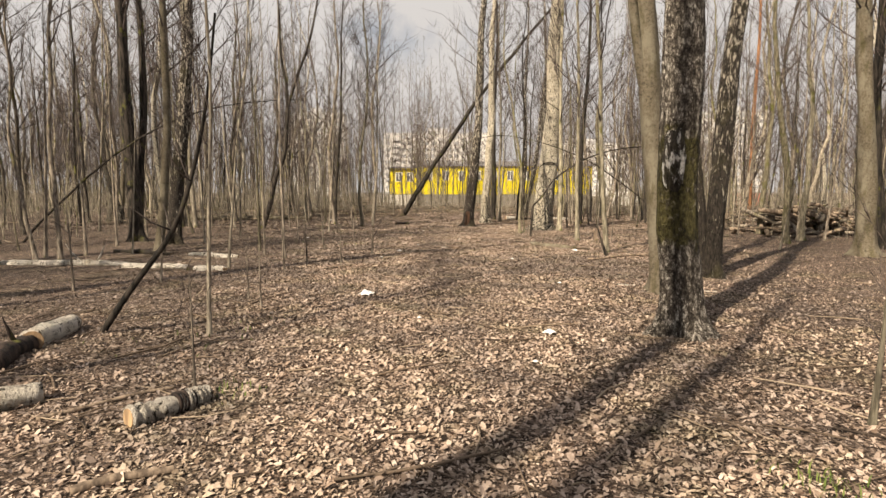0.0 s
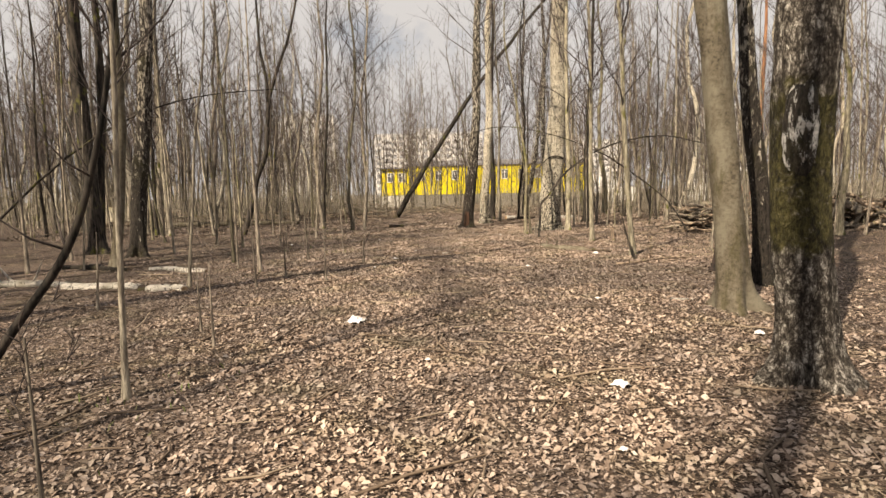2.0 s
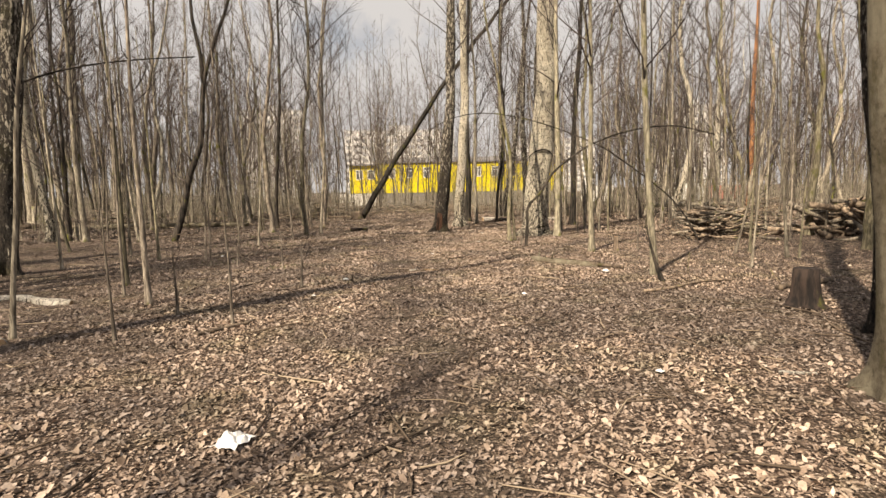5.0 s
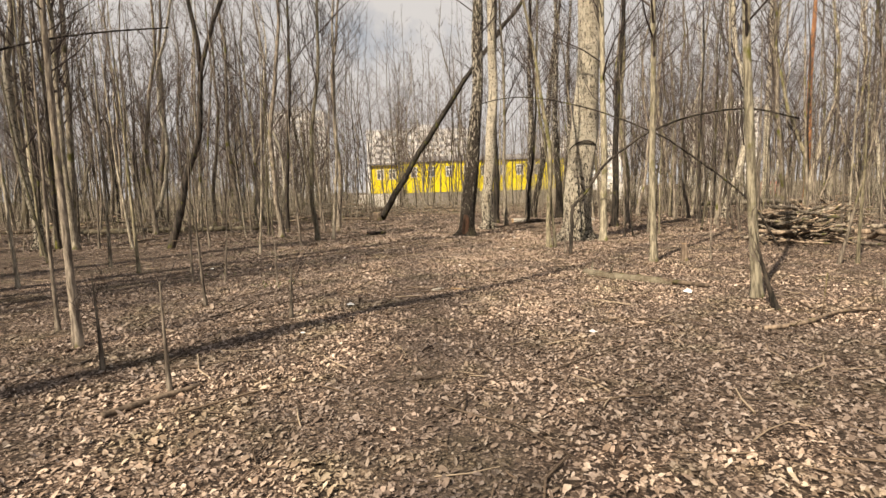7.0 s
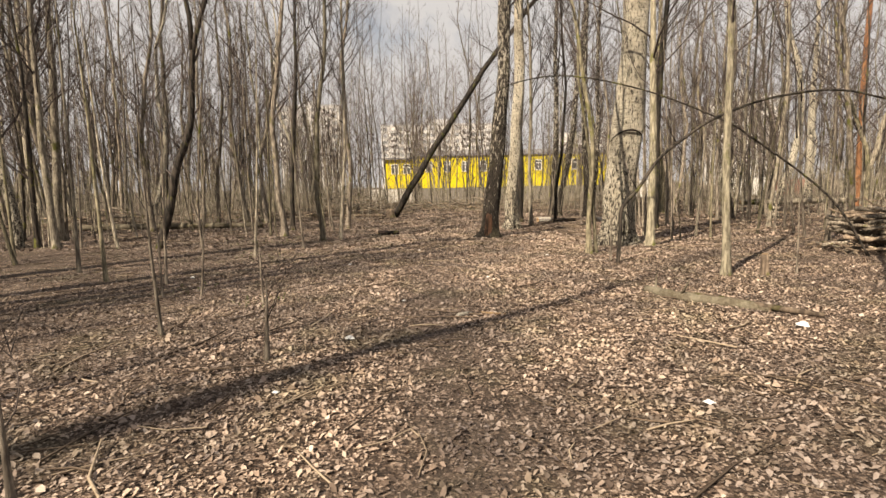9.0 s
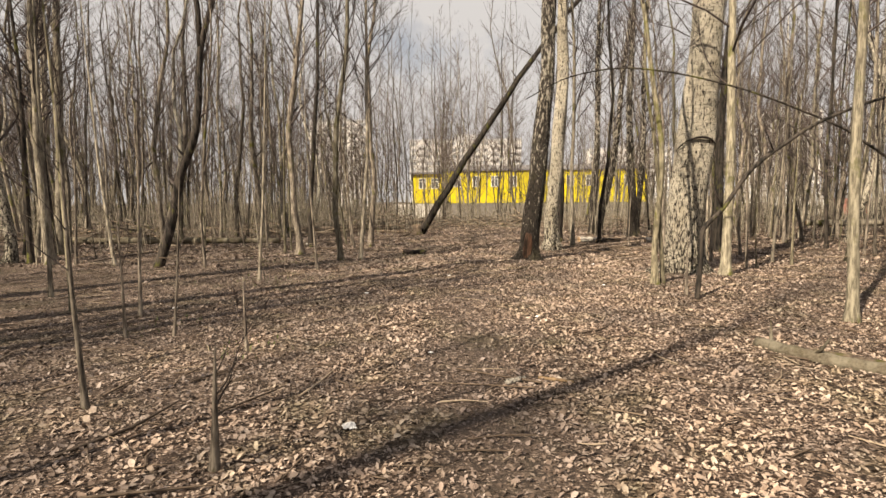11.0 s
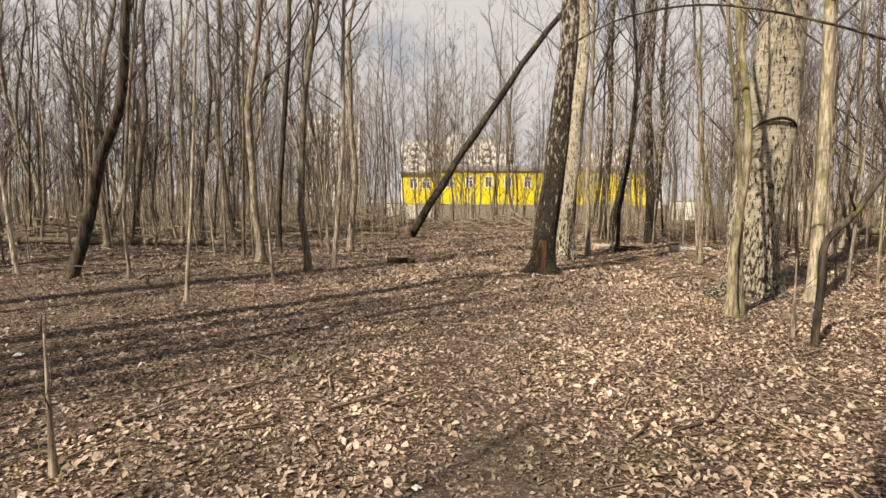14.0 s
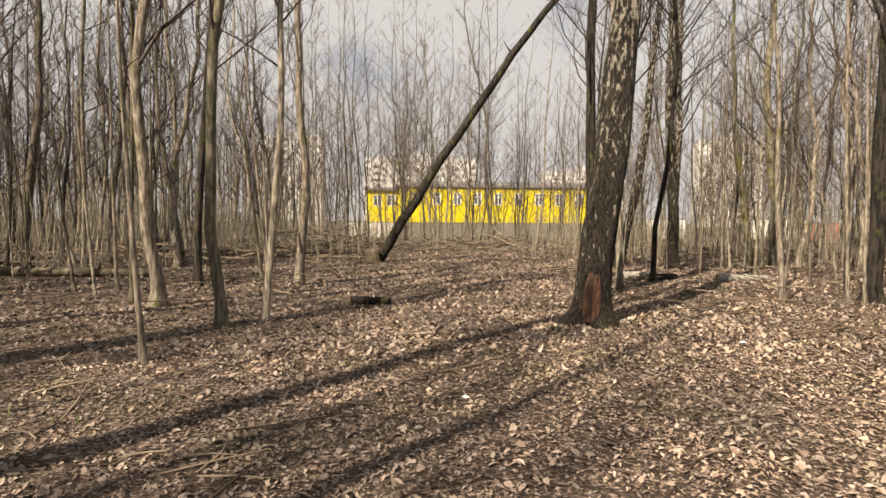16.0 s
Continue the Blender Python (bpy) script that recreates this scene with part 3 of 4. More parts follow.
tree("dark_birch", -8.39, 16.54, 0.203, 20, 0.115)
tree("alder", -7.72, 14.47, 0.114, 18, 0.069)
tree("dark", -10.24, 17.75, 0.214, 19, -0.007)
tree("dark", -10.48, 18.30, 0.134, 18, 0.055)
tree("pale", -2.71, 6.17, 0.023, 6, 0.024)
tree("pale", -4.57, 11.30, 0.025, 7, 0.116)
tree("thin", -9.85, 12.86, 0.047, 8, -0.093)
tree("thin", -9.27, 12.87, 0.054, 12, 0.025)
tree("olive", 10.85, 17.51, 0.108, 12, -0.116)
tree("olive", 12.04, 21.07, 0.104, 11, -0.018)
tree("alder", 10.79, 14.04, 0.220, 16, -0.099)
tree("dark", 12.56, 15.77, 0.147, 16, -0.087)
tree("yellow", 11.88, 18.35, 0.097, 12, -0.028)
DARK_BIRCH = tree("dark_birch", 0.97, 25.89, 0.236, 19, 0.071)
tree("birch", 1.93, 28.75, 0.221, 19, 0.038)
BIG_BIRCH = tree("birch", 4.05, 23.40, 0.41, 19, 0.053)
tree("yellow", 4.64, 22.62, 0.095, 15, -0.01, bend=0.03)
tree("olive", 2.86, 21.4, 0.055, 10, -0.11)
tree("olive", 3.02, 21.5, 0.035, 8, -0.05)
tree("yellow", -4.05, 25.50, 0.073, 15, 0.044)
tree("pale", -3.6, 25.9, 0.05, 14, 0.06)
tree("dark", -6.23, 29.89, 0.085, 16, 0.069)
tree("yellow", -9.41, 35.86, 0.084, 14, -0.030)
tree("thin", -7.03, 24.03, 0.030, 13, 0.052)
tree("thin", -15.16, 32.02, 0.050, 12, -0.040)
tree("pale", -11.51, 24.66, 0.096, 15, -0.020)
tree("pale", -13.37, 27.38, 0.136, 16, 0.055)
tree("thin", -12.20, 31.00, 0.105, 15, 0.079)
tree("alder", -22.8, 37.7, 0.15, 15, 0.043)
tree("pale", -21.9, 37.5, 0.24, 17, 0.03)
tree("thin", -12.50, 25.99, 0.072, 13, 0.018)
tree("thin", -15.05, 37.10, 0.151, 16, 0.083)
tree("thin", -11.98, 36.70, 0.113, 14, 0.085)
tree("yellow", 4.42, 18.5, 0.066, 14, -0.03, bend=0.04)
tree("yellow", 4.34, 14.7, 0.062, 14, -0.085, bend=0.05)
tree("dark", 6.69, 27.91, 0.121, 16, 0.043)
tree("dark", 3.91, 30.91, 0.060, 15, 0.021, bend=0.12)
tree("pine", 20.4, 37.4, 0.155, 22, 0.004, bend=0.03, first=0.6)
tree("birch", 20.71, 41.71, 0.213, 17, 0.008)
tree("dark_birch", 4.98, 37.26, 0.163, 17, 0.016)
tree("dark_birch", 5.11, 36.59, 0.158, 17, 0.153)
tree("dark_birch", 6.15, 34.89, 0.174, 17, -0.015)
tree("dark_birch", 6.88, 36.84, 0.134, 17, 0.031)
tree("pale", 2.84, 30.07, 0.072, 15, -0.016)
tree("thin", 5.36, 28.38, 0.054, 9, -0.114)
tree("thin", 7.57, 29.05, 0.059, 11, -0.036)
tree("thin", 11.55, 34.21, 0.084, 13, -0.073)
tree("thin", 14.41, 34.72, 0.082, 13, -0.058)
tree("olive", 10.01, 36.00, 0.153, 15, -0.029)
tree("thin", 10.49, 31.31, 0.060, 12, -0.071)
tree("thin", 11.13, 31.39, 0.059, 12, -0.054)
tree("thin", -5.69, 27.14, 0.096, 15, 0.046)
tree("thin", -4.21, 30.36, 0.094, 14, 0.044)
tree("dark", 2.58, 31.67, 0.147, 15, 0.016)
tree("thin", -13.30, 43.42, 0.070, 13, 0.043)
tree("thin", -13.99, 39.31, 0.081, 14, 0.047)
tree("thin", -19.07, 39.46, 0.096, 14, 0.051)
tree("thin", -15.26, 40.12, 0.106, 14, 0.047)
tree("thin", -10.03, 35.30, 0.125, 14, -0.026)
tree("olive", 8.31, 34.34, 0.093, 12, -0.128)
tree("thin", 13.32, 39.52, 0.100, 13, -0.049)
tree("thin", 12.36, 34.55, 0.109, 13, -0.035)



def leaning_trunk(x, y, dx, h, r, sag, mat, label, ly=0.0, name="leaning_tree", stubs=5, curl=0.0, sides=12, tip=0.45):
    """A bent or fallen stem that leans far over."""
    rng = random.Random(int(x * 100) + int(y * 10))
    root = empty(name, x, y, rise(x, y))
    pts, rad = [], []
    for k in range(21):
        s = k / 20
        pts.append(Vector((dx * s + sag * math.sin(math.pi * s) + rng.uniform(-1, 1) * r * 0.4, ly * s, h * (s + curl * math.sin(math.pi * s)) - 0.1 * (k == 0))))
        rad.append(r * (1 - (1 - tip) * s))
    sh = Shape()
    sh.tube(pts, rad, sides, 0.3, 1.0)
    part("trunk", sh, mat, root)
    for k in range(stubs):
        st = Shape()
        i = rng.randrange(6, 20)
        d = Vector((rng.uniform(-1, 1), rng.uniform(-1, 1), rng.uniform(0.0, 1.2))).normalized()
        ln = rng.uniform(0.25, 1.6) * (0.4 + r * 3)
        st.tube([pts[i], pts[i] + d * ln * 0.5, pts[i] + d * ln + Vector((0, 0, 0.12 * ln))], [rad[i] * 0.3, rad[i] * 0.2, 0.006], 5)
        part("branch_stub", st, TWIG, root)
    tagged(root, label, "tree")
    return root


leaning_trunk(-3.15, 37.5, 10.6, 14.5, 0.175, -0.6, BARK["dark"], "long dead dark trunk leaning over against a birch", stubs=7)


def bent_stem(x, y, bends, r, tip, mat, label, stubs=4):
    """A sapling that rises and then bends over; bends are (sideways, up) from its foot."""
    rng = random.Random(int(x * 100) + int(y * 10))
    root = empty("bent_sapling", x, y, rise(x, y))
    knots = [Vector((a, 0.02 * k, b)) for k, (a, b) in enumerate(bends)]
    knots = [knots[0] * 2 - knots[1]] + knots + [knots[-1] * 2 - knots[-2]]
    pts = []
    for k in range(1, len(knots) - 2):
        a, b, c, d = knots[k - 1:k + 3]
        for j in range(5):
            t = j / 5
            pts.append(0.5 * (2 * b + (c - a) * t + (2 * a - 5 * b + 4 * c - d) * t * t + (3 * b - a - 3 * c + d) * t ** 3))
    pts.append(knots[-2])
    rad = [r + (tip - r) * k / (len(pts) - 1) for k in range(len(pts))]
    sh = Shape()
    sh.tube(pts, rad, 9)
    part("trunk", sh, mat, root)
    for k in range(stubs):
        st, i = Shape(), rng.randrange(6, len(pts) - 1)
        d = Vector((rng.uniform(-1, 1), rng.uniform(-1, 1), rng.uniform(0.2, 1.4))).normalized() * rng.uniform(0.3, 1.0)
        st.tube([pts[i], pts[i] + d * 0.5, pts[i] + d + Vector((0, 0, 0.1))], [rad[i] * 0.4, rad[i] * 0.3, 0.004], 5)
        part("branch_stub", st, TWIG, root)
    tagged(root, label, "tree")
    return root


bent_stem(3.05, 20.0, ((0, -0.1), (0.05, 0.6), (0.08, 1.08), (0.38, 1.42), (0.8, 2.02), (1.35, 2.45), (1.9, 2.78), (2.9, 3.12), (4.2, 3.25), (5.4, 3.0)), 0.042, 0.018, BARK["dark"], "dark sapling bent over in an arch beside a birch", 6)
bent_stem(8.3, 20.4, ((0, -0.1), (-0.9, 1.2), (-2.5, 2.42), (-3.2, 2.83), (-4.6, 3.38), (-6.1, 3.70), (-7.15, 3.60), (-7.9, 3.25)), 0.026, 0.008, BARK["dark"], "thin whip of a sapling arching over the path edge", 5)
bent_stem(-4.02, 6.15, ((0, -0.1), (0.42, 0.5), (0.93, 1.18), (1.2, 1.9), (1.38, 2.7), (1.5, 3.6)), 0.042, 0.012, BARK["dark"], "thin dark sapling leaning far over", 7)
CURVED = bent_stem(-8.37, 24.25, ((0, -0.15), (0.4, 1.0), (0.71, 2.25), (1.13, 3.3), (1.27, 4.65), (1.36, 5.4), (1.75, 6.6), (2.3, 8.0), (2.75, 10.0), (3.1, 13.0)), 0.125, 0.03, BARK["dark"], "dark crooked tree that leans and bends upright", 9)
fork = Shape()
fork.tube([Vector((a, 0.1, b)) for a, b in ((1.33, 5.3), (1.3, 6.2), (1.1, 7.4), (1.05, 9.5), (0.8, 12.0))], [0.075, 0.065, 0.055, 0.04, 0.015], 9)
part("limb", fork, BARK["dark"], CURVED)
leaning_trunk(-13.5, 17.0, 9.0, 4.4, 0.04, 0.0, BARK["dark"], "thin stem bent over into a long arch", name="bent_sapling", curl=0.3, stubs=8, sides=6, tip=0.3)


# ---- fallen logs ----
def fallen_log(x0, y0, x1, y1, r, mat, label, name="log", end=CUTWOOD, stubs=0, wave=0.0, taper=0.8, sunk=0.75):
    rng = random.Random(int(x0 * 131 + y0 * 37))
    a, b = Vector((x0, y0, rise(x0, y0) + r * sunk)), Vector((x1, y1, rise(x1, y1) + r * sunk * taper))
    root = empty(name, x0, y0, rise(x0, y0))
    o = root.location
    ph = rng.uniform(0, 6)
    n = 20
    side = Vector((-(b - a).y, (b - a).x, 0)).normalized()
    pts = [a.lerp(b, k / n) - o + side * wave * (math.sin(ph + 5 * k / n) - math.sin(ph)) + Vector((0, 0, 0.2 * abs(wave) * math.sin(3 * k / n))) for k in range(n + 1)]
    rad = [r * (1 - (1 - taper) * k / n) * rng.uniform(0.84, 1.13) for k in range(n + 1)]
    sh = Shape()
    sh.tube(pts, rad, 14 if r > 0.05 else 7, 0, 0)
    part("bark", sh, mat, root)
    d0, d1 = (pts[0] - pts[1]).normalized(), (pts[-1] - pts[-2]).normalized()
    for p, d, q in ((pts[0], d0, rad[0]), (pts[-1], d1, rad[-1])):
        if r > 0.05:
            c = Shape()
            c.tube([p - d * 0.01, p + d * 0.006], [q * 0.86, q * 0.8], 12)
            part("cut_end", c, end, root, "sawn wood end", False)
    for k in range(stubs):
        i = rng.randrange(1, n)
        d = Vector((rng.uniform(-1, 1), rng.uniform(-1, 1), rng.uniform(0.2, 1))).normalized()
        ln = rng.uniform(0.2, 0.8)
        c = Shape()
        c.tube([pts[i], pts[i] + d * ln * 0.5, pts[i] + d * ln + Vector((0, 0, 0.05))], [rad[i] * 0.35, rad[i] * 0.25, 0.004], 5)
        part("branch_stub", c, mat, root)
    tagged(root, label, "log")
    return root


WB = birch_bark("white log bark", (0.84, 0.79, 0.73), 0.40, 0.1, 0.0, 0.0)
fallen_log(-2.17, 3.66, -1.92, 4.02, 0.085, WB, "short white birch log with broken bark", taper=0.9)
fallen_log(-1.93, 4.03, -1.84, 4.18, 0.082, WB, "short piece of white birch log", taper=0.9)
fallen_log(-1.985, 3.93, -1.90, 4.07, 0.088, ROTTEN, "black rotten piece between two birch logs", end=ROTTEN)
fallen_log(-3.9, 3.45, -3.16, 4.16, 0.11, WB, "grey white birch log lying on leaves")
fallen_log(-4.08, 4.75, -4.26, 5.5, 0.12, ROTTEN, "rotten black end of a birch log", end=ROTTEN, stubs=3, wave=0.04, sunk=0.5)
fallen_log(-4.27, 5.5, -4.5, 6.35, 0.13, WB, "birch log with peeling banded bark", wave=0.04, sunk=0.6)
fallen_log(-10.2, 12.3, -7.0, 11.62, 0.10, WB, "long rotting birch trunk sunk in the leaves", stubs=2, wave=0.16, sunk=-0.1)
fallen_log(-6.95, 11.6, -5.32, 11.18, 0.09, WB, "piece of fallen birch trunk sunk in leaves", wave=0.09, sunk=0.1)
fallen_log(-5.36, 11.19, -5.18, 11.14, 0.08, ROTTEN, "black rotten break between two birch logs", end=ROTTEN, sunk=0.3)
fallen_log(-5.2, 11.15, -4.55, 11.0, 0.088, WB, "short piece of fallen birch trunk in leaves", wave=0.06, sunk=0.1, taper=0.75)
fallen_log(-6.6, 13.8, -5.1, 13.42, 0.06, WB, "fallen birch trunk half sunk in leaves", wave=0.12, sunk=0.0, taper=1.2)
fallen_log(-8.9, 14.4, -7.0, 13.9, 0.07, BARK["dark_birch"], "rotting birch trunk half sunk in leaves", wave=0.14, sunk=0.15)
fallen_log(-2.5, 11.15, -2.05, 11.75, 0.028, DEADWOOD, "dead branch lying on leaves", name="fallen_branch")
fallen_log(-1.95, 2.75, -1.5, 3.0, 0.03, DEADWOOD, "dead branch lying on leaves", name="fallen_branch", wave=0.02)
fallen_log(-2.9, 3.75, -2.2, 4.4, 0.02, DEADWOOD, "dead branch lying on leaves", name="fallen_branch", wave=0.03)
fallen_log(2.95, 17.0, 4.2, 15.7, 0.045, DEADWOOD, "dead branch lying on leaves", name="fallen_branch", wave=0.08)
fallen_log(2.7, 17.4, 3.7, 16.0, 0.085, BARK["alder"], "crooked mossy rotten log sunk in leaves", stubs=2, wave=0.10, sunk=0.15)
fallen_log(3.4, 13.0, 5.2, 13.4, 0.026, DEADWOOD, "crooked dead branch lying on leaves", name="fallen_branch", wave=0.14, stubs=4)
fallen_log(5.3, 12.7, 6.5, 13.3, 0.05, DEADWOOD, "dead branch lying on leaves", name="fallen_branch", wave=0.06, stubs=2)
fallen_log(-17.5, 32.5, -8.0, 31.6, 0.14, BARK["alder"], "long crooked fallen trunk on the forest floor", stubs=6, wave=0.2)
fallen_log(-21.0, 33.0, -14.0, 35.2, 0.12, DEADWOOD, "long crooked fallen trunk on the forest floor", stubs=6, wave=0.2)
fallen_log(-12.0, 38.5, -4.6, 40.5, 0.13, DEADWOOD, "fallen dead trunk with broken branches", stubs=7, wave=0.3)
fallen_log(-0.15, 15.95, 0.02, 16.1, 0.03, WB, "short chip of white birch bark", name="bark_chip")
fallen_log(0.15, 16.15, 0.45, 16.05, 0.018, CUTWOOD, "short piece of pale broken stick", name="stick")
fallen_log(-2.7, 27.8, -2.0, 27.9, 0.09, ROTTEN, "small dark rotten log by the path")
fallen_log(2.98, 9.32, 3.26, 9.26, 0.016, WB, "short white peeled stick beside the alder", name="stick")
fallen_log(4.05, 8.88, 4.42, 8.76, 0.014, WB, "thin white peeled stick beside the alder", name="stick")


def raised_log():
    fallen_log(13.2, 34.8, 18.2, 34.4, 0.14, BARK["pale"], "pale barkless trunk lying across stumps").location.z += 0.45
    for x in (14.2, 17.2):
        stump(x, 34.65, 0.16, 0.42, BARK["dark"], "low stump under a fallen trunk")


def stump(x, y, r, h, mat, label):
    rng = random.Random(int(x * 100 + y))
    root = empty("tree_stump", x, y, rise(x, y))
    pts = [Vector((0, 0, z)) for z in (-0.2, 0, 0.1 * h, 0.3 * h, 0.7 * h, h)]
    sh = Shape()
    sh.tube(pts, [r * 1.7, r * 1.5, r * 1.25, r * 1.08, r, r * 0.96], 16, 0.9, rng.uniform(0, 6))
    part("bark", sh, mat, root)
    c = Shape()
    c.tube([Vector((0, 0, h - 0.02)), Vector((0, 0, h + 0.008))], [r * 0.85, r * 0.82], 14)
    part("cut_top", c, CUTWOOD if mat is not ROTTEN else ROTTEN, root, "", False)
    tagged(root, label, "stump")


fallen_log(5.6, 31.2, 6.9, 31.3, 0.11, WB, "white birch log lying among the leaves")
fallen_log(3.3, 31.4, 4.1, 31.7, 0.12, WB, "short sawn birch log near birch trunks")
fallen_log(3.9, 31.1, 4.9, 31.9, 0.10, BARK["dark_birch"], "dark sawn birch log near birch trunks", end=CUTWOOD)
raised_log()
stump(4.88, 11.6, 0.16, 0.48, ROTTEN, "dark rotten stump on the forest floor")
stump(-3.3, 37.1, 0.22, 0.45, DEADWOOD, "torn pale stump at the foot of a leaning trunk")
fallen_log(-8.4, 40.2, -3.8, 38.2, 0.08, DEADWOOD, "fallen dead limb with broken branches", stubs=8, wave=0.2)
stump(5.0, 18.4, 0.06, 0.35, DEADWOOD, "small broken stump of a young tree")
stump(-21.2, 37.2, 0.45, 1.1, BARK["pale"], "broad stump with torn pale bark")


def brush_pile(x, y, w, d, h, count, label, mat=PILEWOOD, ln=1.6, along=0.0, fat=1.0):
    rng = random.Random(int(x * 17 + y * 5))
    root = empty("brush_pile", x, y, rise(x, y))
    kinds = []
    for k in range(5):
        sh = Shape()
        n = 6
        pts = [Vector((ln * (j / n - 0.5), rng.uniform(-0.06, 0.06), rng.uniform(-0.04, 0.04))) for j in range(n + 1)]
        r = rng.uniform(0.011, 0.036) * fat
        sh.tube(pts, [r * (1 - 0.4 * j / n) for j in range(n + 1)], 6)
        kinds.append(sh.mesh("branch", mat if k % 3 else BARK["thin"]))
    for k in range(count):
        u, v = rng.gauss(0, 0.33), rng.gauss(0, 0.33)
        top = h * max(0.05, 1 - (u * u + v * v) * 1.6)
        ob = new("branch", rng.choice(kinds))
        ob.parent = root
        ob.location = (u * w, v * d, 0.05 + top * rng.random() ** 0.7)
        ob.rotation_euler = (rng.uniform(0, 6), rng.gauss(0, 0.22), along + rng.gauss(0, 0.55))
        s = rng.uniform(0.6, 1.3)
        ob.scale = (s, s, s)
    tagged(root, label, "brush pile")


brush_pile(9.0, 20.9, 1.3, 0.9, 0.85, 90, "heap of cut branches among the trees", along=-0.6, ln=1.3, fat=1.4)
brush_pile(13.6, 20.8, 2.8, 1.5, 1.2, 110, "tall stack of cut branches and thin logs", along=0.5, ln=1.7, fat=2.1)
brush_pile(11.5, 23.6, 2.4, 1.3, 0.85, 70, "heap of cut branches among the trees", along=0.2)
brush_pile(1.2, 44.5, 5.5, 2.2, 0.7, 70, "low brushwood heap at the end of the path", along=0.0, ln=2.2)
brush_pile(-6.8, 43.0, 4.5, 2.5, 1.0, 60, "tangle of dead fallen branches", along=-0.2, ln=2.6)
brush_pile(16.5, 30.0, 2.6, 1.6, 0.9, 40, "heap of cut branches among the trees", along=0.3)
brush_pile(-16.0, 35.0, 5.0, 2.0, 0.7, 40, "tangle of dead fallen branches", along=0.4, ln=2.6)


# ---- litter left on the ground ----
for x, y, w, d, h, c in ((-6.2, 41.0, 6.5, 3.0, 0.7, 46), (-11.0, 37.0, 6.0, 3.5, 0.5, 40), (7.0, 42.0, 8.0, 3.0, 0.6, 44), (-2.8, 46.0, 5.0, 3.0, 0.5, 36), (14.0, 40.0, 8.0, 4.0, 0.5, 40)):
    brush_pile(x, y, w, d, h, c, "tangle of dead branches under the trees", ln=2.2)


def paper_scrap(x, y, s, label, mat=PAPER):
    rng = random.Random(int(x * 100 + y * 10))
    sh = Shape()
    n = 7
    for j in range(n):
        for i in range(n):
            u, v = i / (n - 1) - 0.5, j / (n - 1) - 0.5
            e = 1 - 0.5 * max(abs(u), abs(v)) * rng.random()
            sh.v.append(Vector((u * s * e, v * s * e, s * (0.14 + 0.9 * max(0, 0.25 - u * u - v * v) + rng.uniform(-0.06, 0.1)))))
    for j in range(n - 1):
        for i in range(n - 1):
            a = j * n + i
            sh.f.append((a, a + 1, a + n + 1, a + n))
    root = part("paper_scrap", sh, mat, None, "", False)
    md = root.modifiers.new("thick", "SOLIDIFY")
    md.thickness = 0.004
    root.location, root.rotation_euler = (x, y, rise(x, y) + 0.01), (0, 0, rng.uniform(0, 6))
    tagged(root, label, "litter")


paper_scrap(-1.22, 8.45, 0.22, "crumpled white paper lying on leaves")
paper_scrap(3.15, 7.5, 0.10, "small white paper scrap lying on leaves")
paper_scrap(1.22, 6.05, 0.13, "flat pale scrap lying on leaves")
paper_scrap(-1.3, 14.9, 0.10, "small white paper scrap lying on leaves")
paper_scrap(-6.7, 31.0, 0.12, "small white paper scrap lying on leaves")
paper_scrap(3.6, 15.2, 0.14, "flat pale scrap lying on leaves")


# ---- woods ----
def template(kind, h, r, seed, lean, count):
    rng = random.Random(seed)
    pts, rad = stem(h, r, lean, rng.uniform(-0.05, 0.05), 0.27, rng, 15)
    root = empty(KINDS[kind], 0, 0, -60)
    sh = Shape()
    sh.tube(pts, rad, 7, 0.4, rng.uniform(0, 6))
    part("trunk", sh, BARK[kind], root)
    part("crown", crown(pts, rad, h, rng, count + 2, 0.14, False, 20, False), TWIG, root)
    return tagged(root, LABELS[kind], "tree", "trees of the wood")


def wood_spot(rng):
    """A place in the woods, clear of the path and of the open ground beside it."""
    while True:
        y = rng.uniform(-6, 62)
        x = rng.uniform(-46, 48)
        left = -13 if y < 24 else (-11 if y < 32 else -7.5)
        right = 13.5 if y < 24 else (10 if y < 32 else 8)
        if x > 0 and y < 42 and x < 30 and rng.random() < 0.2:
            continue
        if x < left or x > right:
            return x, y
        if y > 42 and rng.random() < (0.32 if -5 < x < 4 else 0.55):
            return x, y


# unseen trees behind and left of the walk, added to shadow the path
tree("dark", -9.3, 6.3, 0.20, 18, 0.20)
tree("dark", -5.0, -3.2, 0.21, 18, 0.02)
tree("alder", -4.2, -3.6, 0.16, 16, -0.02)
tree("dark", -1.4, -6.5, 0.2, 17, 0.03)
tree("thin", -8.5, -1.0, 0.09, 15, 0.03)
tree("thin", -11.0, 2.5, 0.11, 16, 0.02)
tree("dark", -12.5, 9.5, 0.16, 17, 0.05)
tree("alder", -11.7, 11.3, 0.17, 17, 0.06)
tree("thin", -13.6, 13.0, 0.12, 16, 0.04)
tree("thin", 2.6, -5.0, 0.09, 14, -0.02)
tree("dark", -14.5, -6.0, 0.2, 18, 0.0)
tree("thin", 6.5, -4.0, 0.1, 15, 0.03)

